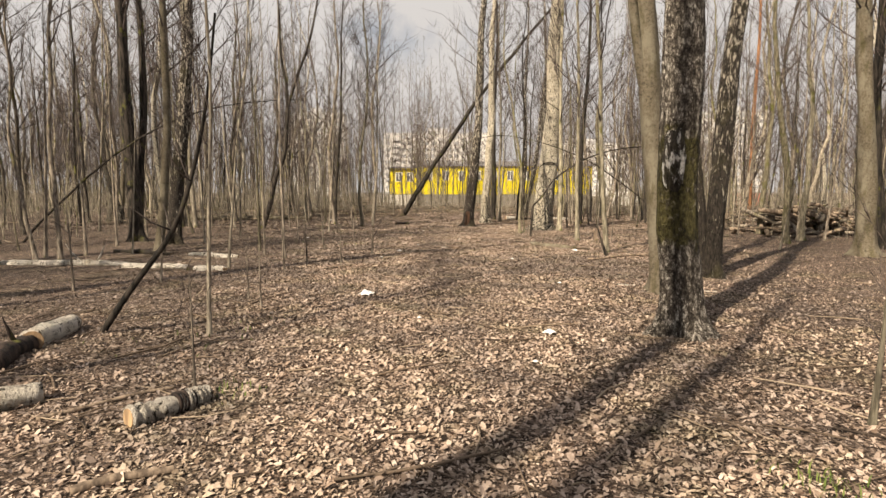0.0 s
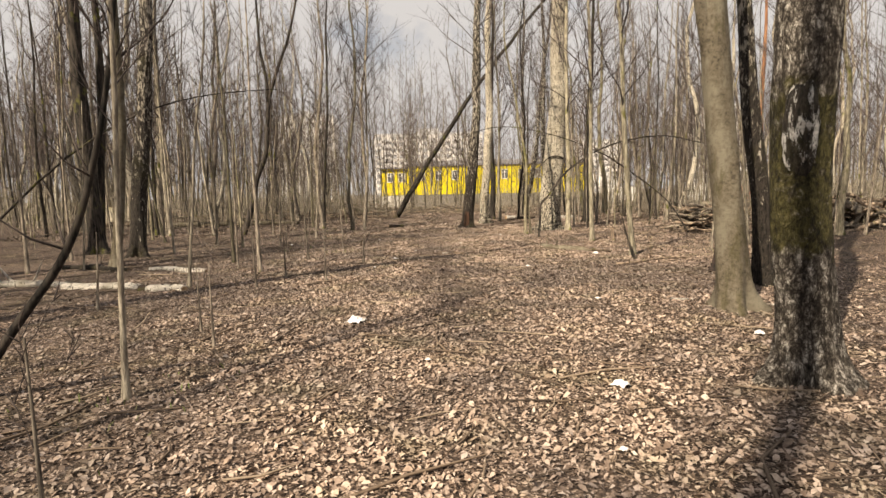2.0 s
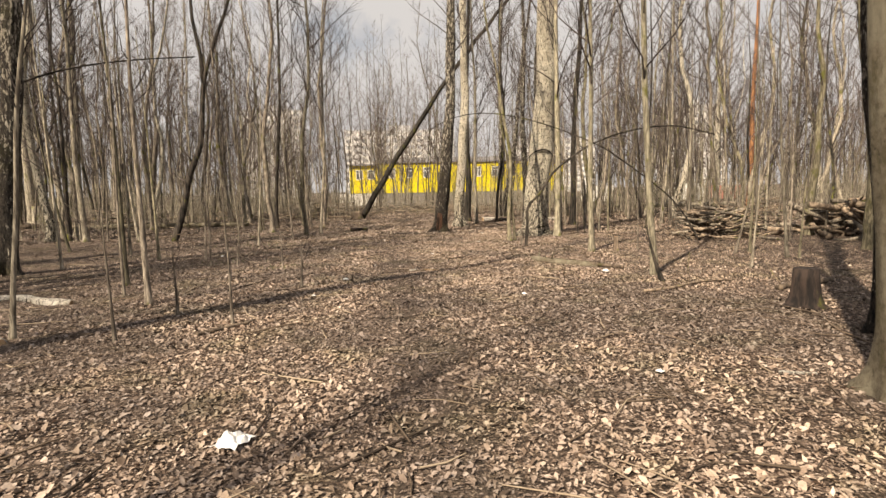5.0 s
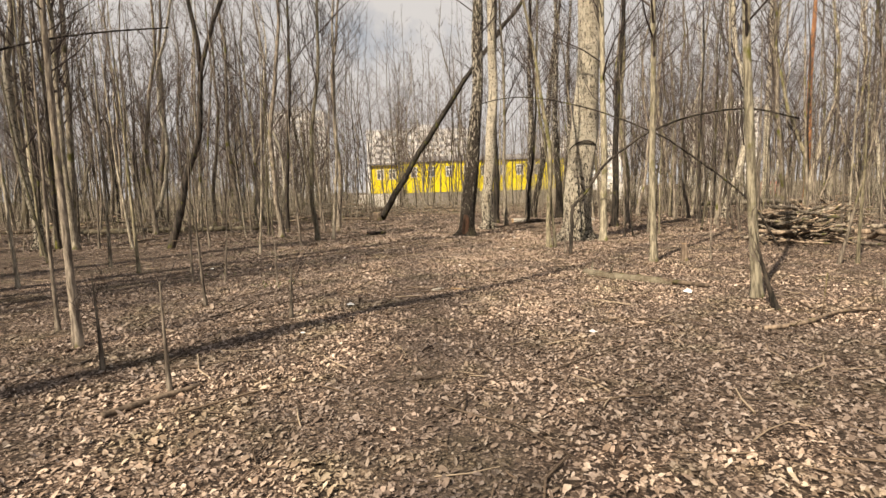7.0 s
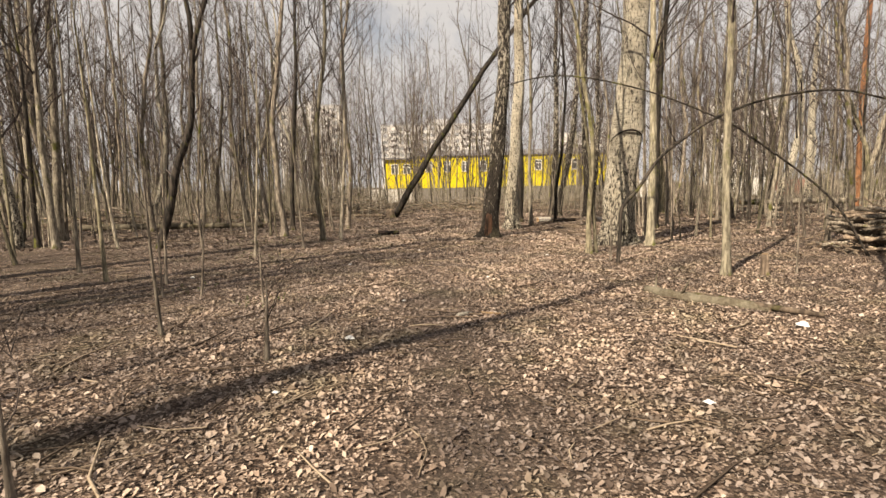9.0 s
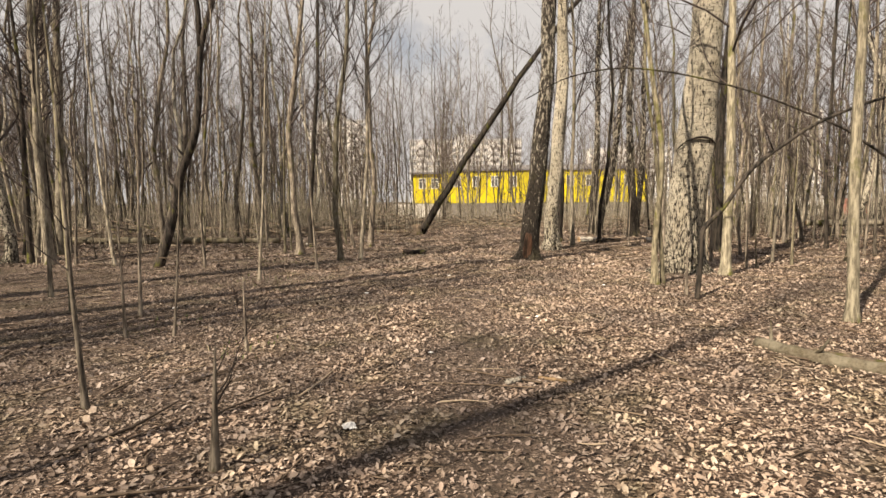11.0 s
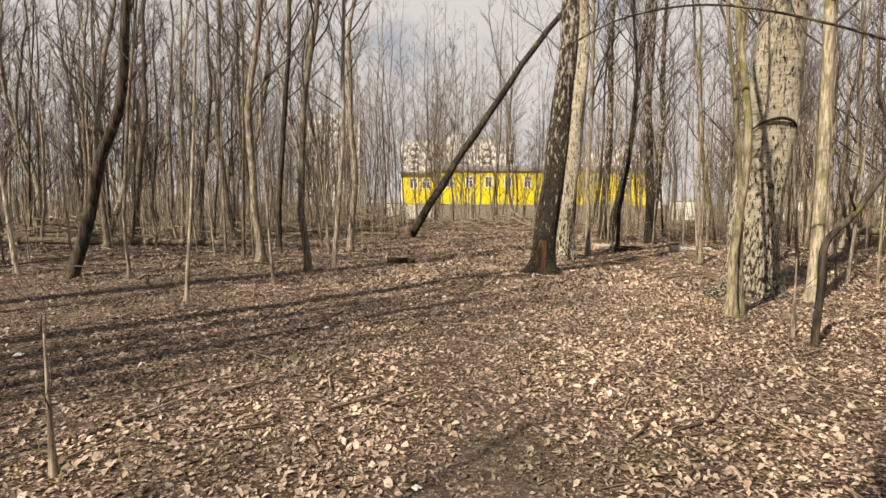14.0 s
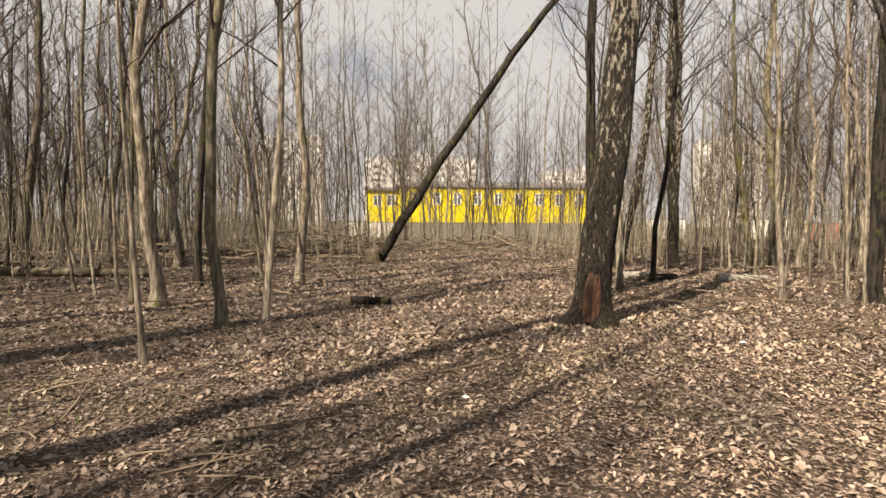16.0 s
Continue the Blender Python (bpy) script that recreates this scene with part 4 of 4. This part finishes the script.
wood = random.Random(11)
SORTS = [template(k, h, r * 1.3, s, ln, c) for k, h, r, s, ln, c in (
    ("thin", 15, 0.06, 1, 0.03, 34), ("thin", 13, 0.042, 2, -0.05, 30), ("pale", 18, 0.085, 3, 0.02, 38), ("olive", 14, 0.055, 4, -0.03, 30), ("thin", 11, 0.035, 5, 0.08, 28),
    ("birch", 19, 0.095, 6, 0.02, 40), ("pale", 13, 0.05, 7, 0.04, 28), ("thin", 16, 0.06, 8, -0.06, 34), ("thin", 9, 0.028, 9, -0.09, 24), ("thin", 16, 0.07, 10, 0.0, 36))]
for k in range(315):
    x, y = wood_spot(wood)
    s = wood.uniform(0.8, 1.2)
    ob = copy_thing(wood.choice(SORTS), pose(x, y, rise(x, y), wood.gauss(0, 3.2), wood.gauss(0, 3.2), wood.uniform(0, 360)) @ Matrix.Scale(s, 4))
# more unseen trees behind at left, added to dapple the ground with shade
for k in range(14):
    x, y = wood.uniform(-27, -9.5), wood.uniform(-14, 7)
    copy_thing(wood.choice(SORTS), pose(x, y, rise(x, y), wood.gauss(0, 2), wood.gauss(0, 2), wood.uniform(0, 360)) @ Matrix.Scale(wood.uniform(0.9, 1.2), 4))
for ob in SORTS:
    x, y = wood_spot(wood)
    ob.location = (x, y, rise(x, y))


def light_crown(sh, pts, rad, h, o, rng, count, first, twigs):
    """Cheap bare limbs for trees far off."""
    for k in range(count):
        z = h * (first + (0.97 - first) * (k + rng.random()) / count)
        i = min(max(j for j, p in enumerate(pts) if p.z <= z), len(pts) - 2)
        p = pts[i].lerp(pts[i + 1], (z - pts[i].z) / (pts[i + 1].z - pts[i].z)) + o
        a, ln = rng.uniform(0, 2 * math.pi), (0.6 + 0.30 * (h - z)) * rng.uniform(0.5, 1.1)
        d = Vector((math.cos(a), math.sin(a), rng.uniform(0.5, 1.6))).normalized()
        e = (d + Vector((rng.uniform(-0.3, 0.3), rng.uniform(-0.3, 0.3), 0.35))).normalized()
        q, rb = p + d * ln * 0.5, min(rad[i] * 0.5, 0.006 + 0.0085 * ln)
        t = q + e * ln * 0.5
        sh.tube([p, q, t], [rb, rb * 0.65, 0.004], 3, cap=False)
        for w in range(twigs):
            c = q.lerp(t, rng.random())
            f = (e + Vector((rng.uniform(-0.9, 0.9), rng.uniform(-0.9, 0.9), rng.uniform(-0.2, 0.6)))).normalized() * ln * rng.uniform(0.25, 0.5)
            sh.spike(c, c + f, 0.0065)


def far_woods():
    rng = random.Random(5)
    slim = []
    for k in range(190):
        slim.append((rng.uniform(-16, 26), rng.uniform(43, 74)))
    sorts = [("far_trees", "thin", Shape()), ("far_trees", "dark", Shape()), ("far_trees", "pale", Shape())]
    sh_c = Shape()
    n = 0
    while n < 820:
        x, y = rng.uniform(-100, 110), rng.uniform(8, 100)
        if n < 260:
            x, y = wood_spot(rng)
            if y < 22:
                continue
        elif y < 60 and -46 < x < 48:
            continue
        if -14 < x < 25 and y > 62 or y > 78 and -14 < x < 50:
            continue
        if -6 < x < 4 and y > 40 and rng.random() < 0.6:
            continue
        n += 1
        h, r = rng.uniform(8, 18), rng.uniform(0.025, 0.085)
        pts, rad = stem(h, r, rng.gauss(0, 0.06), rng.gauss(0, 0.04), 0.1, rng, 6)
        o = Vector((x, y, rise(x, y)))
        rng.choice(sorts)[2].tube([p + o for p in pts], rad, 5, cap=False)
        light_crown(sh_c, pts, rad, h, o, rng, 14, 0.14, 7)
    for x, y in slim:
        h, r = rng.uniform(7, 15), rng.uniform(0.02, 0.05)
        pts, rad = stem(h, r, rng.gauss(0, 0.06), rng.gauss(0, 0.04), 0.12, rng, 8)
        o = Vector((x, y, rise(x, y)))
        rng.choice(sorts)[2].tube([p + o for p in pts], rad, 5, cap=False)
        light_crown(sh_c, pts, rad, h, o, rng, 20, 0.15, 6)
    for k in range(20):
        x, y, h = rng.uniform(-10, 5), rng.uniform(50, 76), rng.uniform(13, 20)
        pts, rad = stem(h, rng.uniform(0.04, 0.07), rng.gauss(0, 0.05), rng.gauss(0, 0.04), 0.14, rng, 8)
        o = Vector((x, y, rise(x, y)))
        sorts[0][2].tube([p + o for p in pts], rad, 5, cap=False)
        light_crown(sh_c, pts, rad, h, o, rng, 30, 0.25, 8)
    for k in range(1500):
        x, y = rng.uniform(-150, 160), rng.uniform(62, 135)
        if -17 < x < 47 and rng.random() < 0.94 or -13 < x < 28:
            continue
        h, r = rng.uniform(9, 19), rng.uniform(0.04, 0.12)
        pts, rad = stem(h, r, rng.gauss(0, 0.05), rng.gauss(0, 0.04), 0.1, rng, 3)
        o = Vector((x, y, rise(x, y)))
        sorts[rng.choice((0, 2, 2))][2].tube([p + o for p in pts[1:]], rad[1:], 4, cap=False)
        light_crown(sh_c, pts, rad, h, o, rng, 9, 0.06, 4)
    for name, kind, sh in sorts:
        tagged(part(name, sh, BARK[kind]), "distant bare trunks of the wood", "woods", kind="stuff")
    tagged(part("far_twigs", sh_c, TWIG), "distant bare twigs of the wood", "woods", kind="stuff")


far_woods()


def undergrowth():
    """Thin upright shoots between the trees."""
    rng = random.Random(8)
    sh = Shape()
    for k in range(6900):
        x, y = wood_spot(rng) if k % 4 else (rng.uniform(-16, 16), rng.uniform(34, 62))
        if k % 4 == 1:
            x, y = rng.uniform(-50, 55), rng.uniform(44, 76)
        if y < 14:
            continue
        if k % 4 == 0 and -3.2 < x < 2.6 and y < 46:
            continue
        h = rng.uniform(0.6, 3.0) * (1.0 if y < 40 or -12 > x or x > 24 else 0.7)
        o = Vector((x, y, rise(x, y) - 0.03))
        lx, ly = rng.gauss(0, 0.12), rng.gauss(0, 0.12)
        r = (0.004 + 0.005 * h) * (1.25 if y > 44 else 1.0)
        sh.tube([o, o + Vector((lx * h * 0.4, ly * h * 0.4, h * 0.5)), o + Vector((lx * h, ly * h, h))], [r, r * 0.75, r * 0.3], 4, cap=False)
        for j in range(3):
            q = o + Vector((lx, ly, 1)) * h * rng.uniform(0.35, 0.9)
            d = Vector((rng.uniform(-1, 1), rng.uniform(-1, 1), rng.uniform(0.4, 1.2))).normalized() * h * rng.uniform(0.12, 0.3)
            sh.tube([q, q + d], [r * 0.45, r * 0.2], 3, cap=False)
    tagged(part("undergrowth", sh, BARK["pale"]), "thin bare shoots and brush between the trees", "undergrowth", kind="stuff")


undergrowth()


def shoot(x, y, h, r, lx=0.0, kind="thin"):
    rng = random.Random(int(x * 100 + y * 31))
    pts, rad = stem(h, r, lx, 0, 0.02, rng, 6)
    root = empty("sapling", x, y, rise(x, y))
    sh = Shape()
    sh.tube(pts, rad, 6)
    part("stem", sh, BARK[kind], root)
    part("crown", crown(pts, rad, h, rng, 4 + int(h), 0.4, False, 3), TWIG, root)
    tagged(root, "small bare sapling growing from the leaf litter", "sapling", "saplings by the path")


shoot(-2.0, 4.3, 1.0, 0.008)
shoot(-2.27, 11.69, 0.9, 0.016)
shoot(-3.17, 12.28, 0.9, 0.016)
shoot(-3.3, 11.0, 1.4, 0.014)
shoot(-5.1, 9.6, 1.1, 0.016, 0.1)
shoot(-3.0, 8.2, 0.8, 0.01)
shoot(-2.6, 7.6, 0.9, 0.012)
shoot(-6.2, 8.9, 1.6, 0.015)
shoot(-2.9, 16.9, 0.8, 0.014)
shoot(-3.45, 15.2, 2.4, 0.018, -0.03)
shoot(-1.97, 14.3, 0.75, 0.022, 0.06)
shoot(3.0, 20.3, 0.9, 0.02)
shoot(4.1, 13.9, 1.0, 0.03, -0.4, "dark")
shoot(-4.6, 17.4, 1.5, 0.016)
shoot(5.6, 18.5, 1.6, 0.014)
shoot(3.05, 3.7, 1.4, 0.018, 0.05, "yellow")


more = random.Random(77)
for k in range(95):
    if k < 35:
        x, y = more.uniform(-12, -3.4), more.uniform(12, 32)
    else:
        x, y = more.uniform(4.6, 13), more.uniform(14, 38)
    hh = more.uniform(1.5, 7.5)
    shoot(x, y, hh, 0.006 + 0.0045 * hh * more.uniform(0.7, 1.2), more.gauss(0, 0.08), more.choice(("thin", "thin", "pale", "olive")))


def on_stem(root, z):
    pts, rad = STEMS[root.name]
    i = max(j for j, p in enumerate(pts[:-1]) if p.z <= z)
    t = (z - pts[i].z) / (pts[i + 1].z - pts[i].z)
    return pts[i].lerp(pts[i + 1], t), rad[i] * (1 - t) + rad[i + 1] * t


def ring_scar(root, z, label):
    """A black arched ridge of bark where a limb was lost."""
    c, r = on_stem(root, z)
    sh = Shape()
    turns = [math.pi * (0.06 + 0.88 * k / 16) for k in range(17)]
    sh.tube([c + Vector((r * 1.09 * math.cos(a), -r * 1.09 * math.sin(a), 0.30 * math.sin(a))) for a in turns], [0.010 + 0.014 * math.sin(math.pi * k / 16) for k in range(17)], 8)
    part("bark_scar", sh, ROTTEN, root, label)


def burnt_scar(root, z0, z1, a0, a1, mat, name, label, proud, seed):
    """A ragged plate on the trunk's face between two heights and two bearings."""
    rng = random.Random(seed)
    sh, nu, nv = Shape(), 13, 15
    for j in range(nv):
        c, r = on_stem(root, z0 + (z1 - z0) * j / (nv - 1))
        for i in range(nu):
            u, v = 2 * i / (nu - 1) - 1, 2 * j / (nv - 1) - 1
            a = radians(a0 + (a1 - a0) * (0.5 + 0.5 * u * math.sqrt(max(0.05, 1 - 0.8 * v * v)) + rng.uniform(-0.03, 0.03)))
            inner = max(0.0, 1 - max(abs(u), abs(v)) ** 3)
            k = r * 1.18 + proud * inner * rng.uniform(0.3, 1.0) - 0.05 * (1 - inner)
            sh.v.append(c + Vector((math.cos(a) * k, math.sin(a) * k, rng.uniform(-0.01, 0.01))))
    for j in range(nv - 1):
        for i in range(nu - 1):
            q = j * nu + i
            sh.f.append((q, q + 1, q + nu + 1, q + nu))
    part(name, sh, mat, root, label, False)


def limb(root, z, dx, dy, dz, r, label):
    """A strong side limb that leaves the trunk and bends upward."""
    c, _ = on_stem(root, z)
    sh = Shape()
    sh.tube([c + Vector((dx * t ** 0.7, dy * t ** 0.7, dz * t)) for t in (0, 0.1, 0.25, 0.45, 0.7, 1.0)], [r * 1.5, r * 1.15, r, r * 0.9, r * 0.75, r * 0.5], 12, 0.2, 1.0)
    part("limb", sh, BARK["alder"], root, label)


limb(ALDER, 2.9, -0.75, -0.1, 4.5, 0.075, "dark side limb")
for x, y, s in ((0.9, 5.0, 0.05), (-0.3, 6.9, 0.05), (2.0, 9.4, 0.06), (-1.6, 13.4, 0.05), (1.6, 13.1, 0.07), (-4.9, 19.0, 0.08), (0.4, 18.6, 0.05), (-2.3, 20.4, 0.06), (1.9, 21.3, 0.06), (-1.0, 22.6, 0.06), (2.4, 24.6, 0.07), (-0.9, 16.9, 0.05)):
    paper_scrap(x, y, s, "small pale flake of birch bark on leaves")
ring_scar(BIG_BIRCH, 2.55, "black arched ridge of bark")
burnt_scar(OLD_BIRCH, 1.62, 2.32, 198, 272, BURNT, "burnt_patch", "black burnt hollow with white flakes", 0.03, 1)

burnt_scar(DARK_BIRCH, 0.08, 0.75, 222, 282, TORNWOOD, "bark_wound", "torn red brown wood at the foot", 0.03, 4)

# ---- leaf litter and twigs ----
def leaf_batch(rng, n, mean, top, shape, tri):
    """Corner points and triangles of n loose leaves of one outline, thickest near the path."""
    y = rng.uniform(0.6, 36, n * 3)
    x = rng.normal(0, 1, n * 3) * (2.5 + 0.10 * y) + 0.2
    keep = (np.abs(x) < 13) & (rng.random(n * 3) < np.where(y < 27, 1.0, 0.4)) & (rng.random(n * 3) < 1 - 0.55 * np.clip(y / 6 - 0.7, 0, 1) * np.exp(-((x - 0.6 + 1.2 * np.clip((y - 3) / 15, 0, 1) + 0.3 * np.sin(y * 1.7) + 0.2 * np.sin(y * 4.1)) / 0.55) ** 2))
    x, y = x[keep][:n], y[keep][:n]
    size = np.clip(rng.lognormal(mean, 0.42, len(x)), 0.006, top) * np.where(y > 29, 1.4, 1.0)
    return lay_leaves(rng, x, y, size, shape, tri, 1.0)


def far_leaf_batch(rng, n, shape, tri):
    """Larger heaped leaves, in drifts, for the floor between the far trees."""
    y, u = rng.uniform(24, 54, n * 2), rng.uniform(-1, 1, n * 2)
    x = u * (8 + 0.45 * y)
    drift = np.sin(x * 1.3 + 2 * np.sin(y * 0.7)) + np.sin(y * 1.9 + 1.5 * np.sin(x * 0.8))
    keep = rng.random(n * 2) < np.where(drift > 0.2, 0.8, 0.3)
    x, y = x[keep][:n], y[keep][:n]
    return lay_leaves(rng, x, y, rng.uniform(0.025, 0.05, len(x)), shape, tri, 1.5)


def lay_leaves(rng, x, y, size, shape, tri, tip):
    n, k = len(x), len(shape)
    z = np.array([rise(a, b) for a, b in zip(x.tolist(), y.tolist())])
    a, t1, t2 = rng.uniform(0, 2 * np.pi, n), rng.normal(0, 0.42 * tip, n), rng.normal(0, 0.42 * tip, n)
    curl = rng.uniform(0.02, 0.5, n)
    u, v, w = shape[None, :, 0] * size[:, None], shape[None, :, 1] * size[:, None] * rng.uniform(0.7, 1.25, n)[:, None], shape[None, :, 2] * (size * curl)[:, None]
    px = u * np.cos(a)[:, None] - v * np.sin(a)[:, None]
    py = u * np.sin(a)[:, None] + v * np.cos(a)[:, None]
    pz = w + px * t1[:, None] + py * t2[:, None]
    pts = np.stack([px + x[:, None], py + y[:, None], pz + (z + 0.003 + rng.uniform(0, 0.012, n))[:, None]], -1).reshape(-1, 3)
    return pts, (tri[None] + k * np.arange(n)[:, None, None]).reshape(-1)


def leaves():
    rng = np.random.default_rng(3)
    broad = np.array([(-1, 0, 0.1), (-0.15, -0.6, 1), (0.6, -0.35, 0.7), (1.05, 0, 0.15), (0.5, 0.42, 0.8), (-0.3, 0.55, 1)])
    small = np.array([(-1, 0, 0.1), (0.1, -0.6, 0.9), (1.05, 0.05, 0.15), (-0.1, 0.55, 1)])
    p1, f1 = leaf_batch(rng, 130000, -4.08, 0.033, broad, np.array([(0, 1, 3), (1, 2, 3), (0, 3, 5), (3, 4, 5)]))
    p2, f2 = leaf_batch(rng, 220000, -4.4, 0.026, small, np.array([(0, 1, 2), (0, 2, 3)]))
    p3, f3 = far_leaf_batch(rng, 60000, small, np.array([(0, 1, 2), (0, 2, 3)]))
    pts, faces = np.concatenate([p1, p2, p3]), np.concatenate([f1, f2 + len(p1), f3 + len(p1) + len(p2)])
    me = bpy.data.meshes.new("leaf_litter")
    me.vertices.add(len(pts))
    me.vertices.foreach_set("co", pts.reshape(-1))
    me.loops.add(len(faces))
    me.loops.foreach_set("vertex_index", faces.astype(np.int32))
    me.polygons.add(len(faces) // 3)
    me.polygons.foreach_set("loop_start", np.arange(0, len(faces), 3, dtype=np.int32))
    me.update(calc_edges=True)
    me.materials.append(LEAF)
    tagged(new("leaf_litter", me), "dry curled brown leaves covering the ground", "leaves", kind="stuff")


leaves()


def ground_twigs():
    rng = random.Random(21)
    sh = Shape()
    for k in range(5200):
        y = rng.uniform(0.8, 44)
        x = rng.gauss(-1.5, 5 + 0.15 * y)
        ln, a = rng.uniform(0.06, 0.5) * (1.0 if k % 6 else 2.2), rng.uniform(0, math.pi)
        o = Vector((x, y, rise(x, y) + 0.02))
        d = Vector((math.cos(a), math.sin(a), rng.uniform(-0.03, 0.08))) * ln
        s = Vector((-d.y, d.x, 0)) * rng.uniform(-0.12, 0.12)
        r = rng.uniform(0.002, 0.007) * (1 + ln)
        sh.tube([o - d * 0.5, o + s, o + d * 0.5], [r, r * 0.9, r * 0.5], 4, cap=False)
    for k in range(1700):
        x, y = rng.gauss(0, 14), rng.uniform(24, 62)
        ln, a = rng.uniform(0.4, 1.8), rng.uniform(0, math.pi)
        o = Vector((x, y, rise(x, y) + rng.uniform(0.02, 0.3)))
        d = Vector((math.cos(a), math.sin(a), rng.uniform(-0.1, 0.14))) * ln
        s = Vector((-d.y, d.x, 0.2)) * rng.uniform(-0.12, 0.12)
        r = rng.uniform(0.005, 0.013) * (1 + 0.3 * ln)
        if -3.0 < x < 2.4 and y < 44:
            continue
        sh.tube([o - d * 0.5, o + s, o + d * 0.5], [r, r * 0.9, r * 0.5], 4, cap=False)
    tagged(part("ground_twigs", sh, STICKS), "small broken twigs strewn over the leaves", "twigs", kind="stuff")


ground_twigs()


def grass():
    rng = random.Random(4)
    sh = Shape()
    for cx, cy, w, n in ((2.1, 2.8, 0.13, 70), (-1.7, 4.35, 0.10, 40), (-4.8, 22.0, 0.5, 60), (-5.6, 25.5, 0.7, 80), (-3.0, 17.0, 0.25, 40), (-4.4, 18.0, 0.3, 40), (-2.7, 6.3, 0.5, 50)):
        for k in range(n):
            x, y = cx + rng.gauss(0, w), cy + rng.gauss(0, w)
            h, a = rng.uniform(0.03, 0.08), rng.uniform(0, 6.3)
            o = Vector((x, y, rise(x, y) - 0.005))
            d, s = Vector((math.cos(a), math.sin(a), 0)), Vector((-math.sin(a), math.cos(a), 0)) * 0.004
            b = len(sh.v)
            m, t = o + d * h * 0.25 + Vector((0, 0, h * 0.7)), o + d * h * 0.7 + Vector((0, 0, h))
            sh.v += [o - s, o + s, m + s, m - s, t]
            sh.f += [(b, b + 1, b + 2, b + 3), (b + 3, b + 2, b + 4)]
    tagged(part("grass_tufts", sh, GRASS), "small tufts of fresh green grass among leaves", "grass", kind="stuff")


grass()
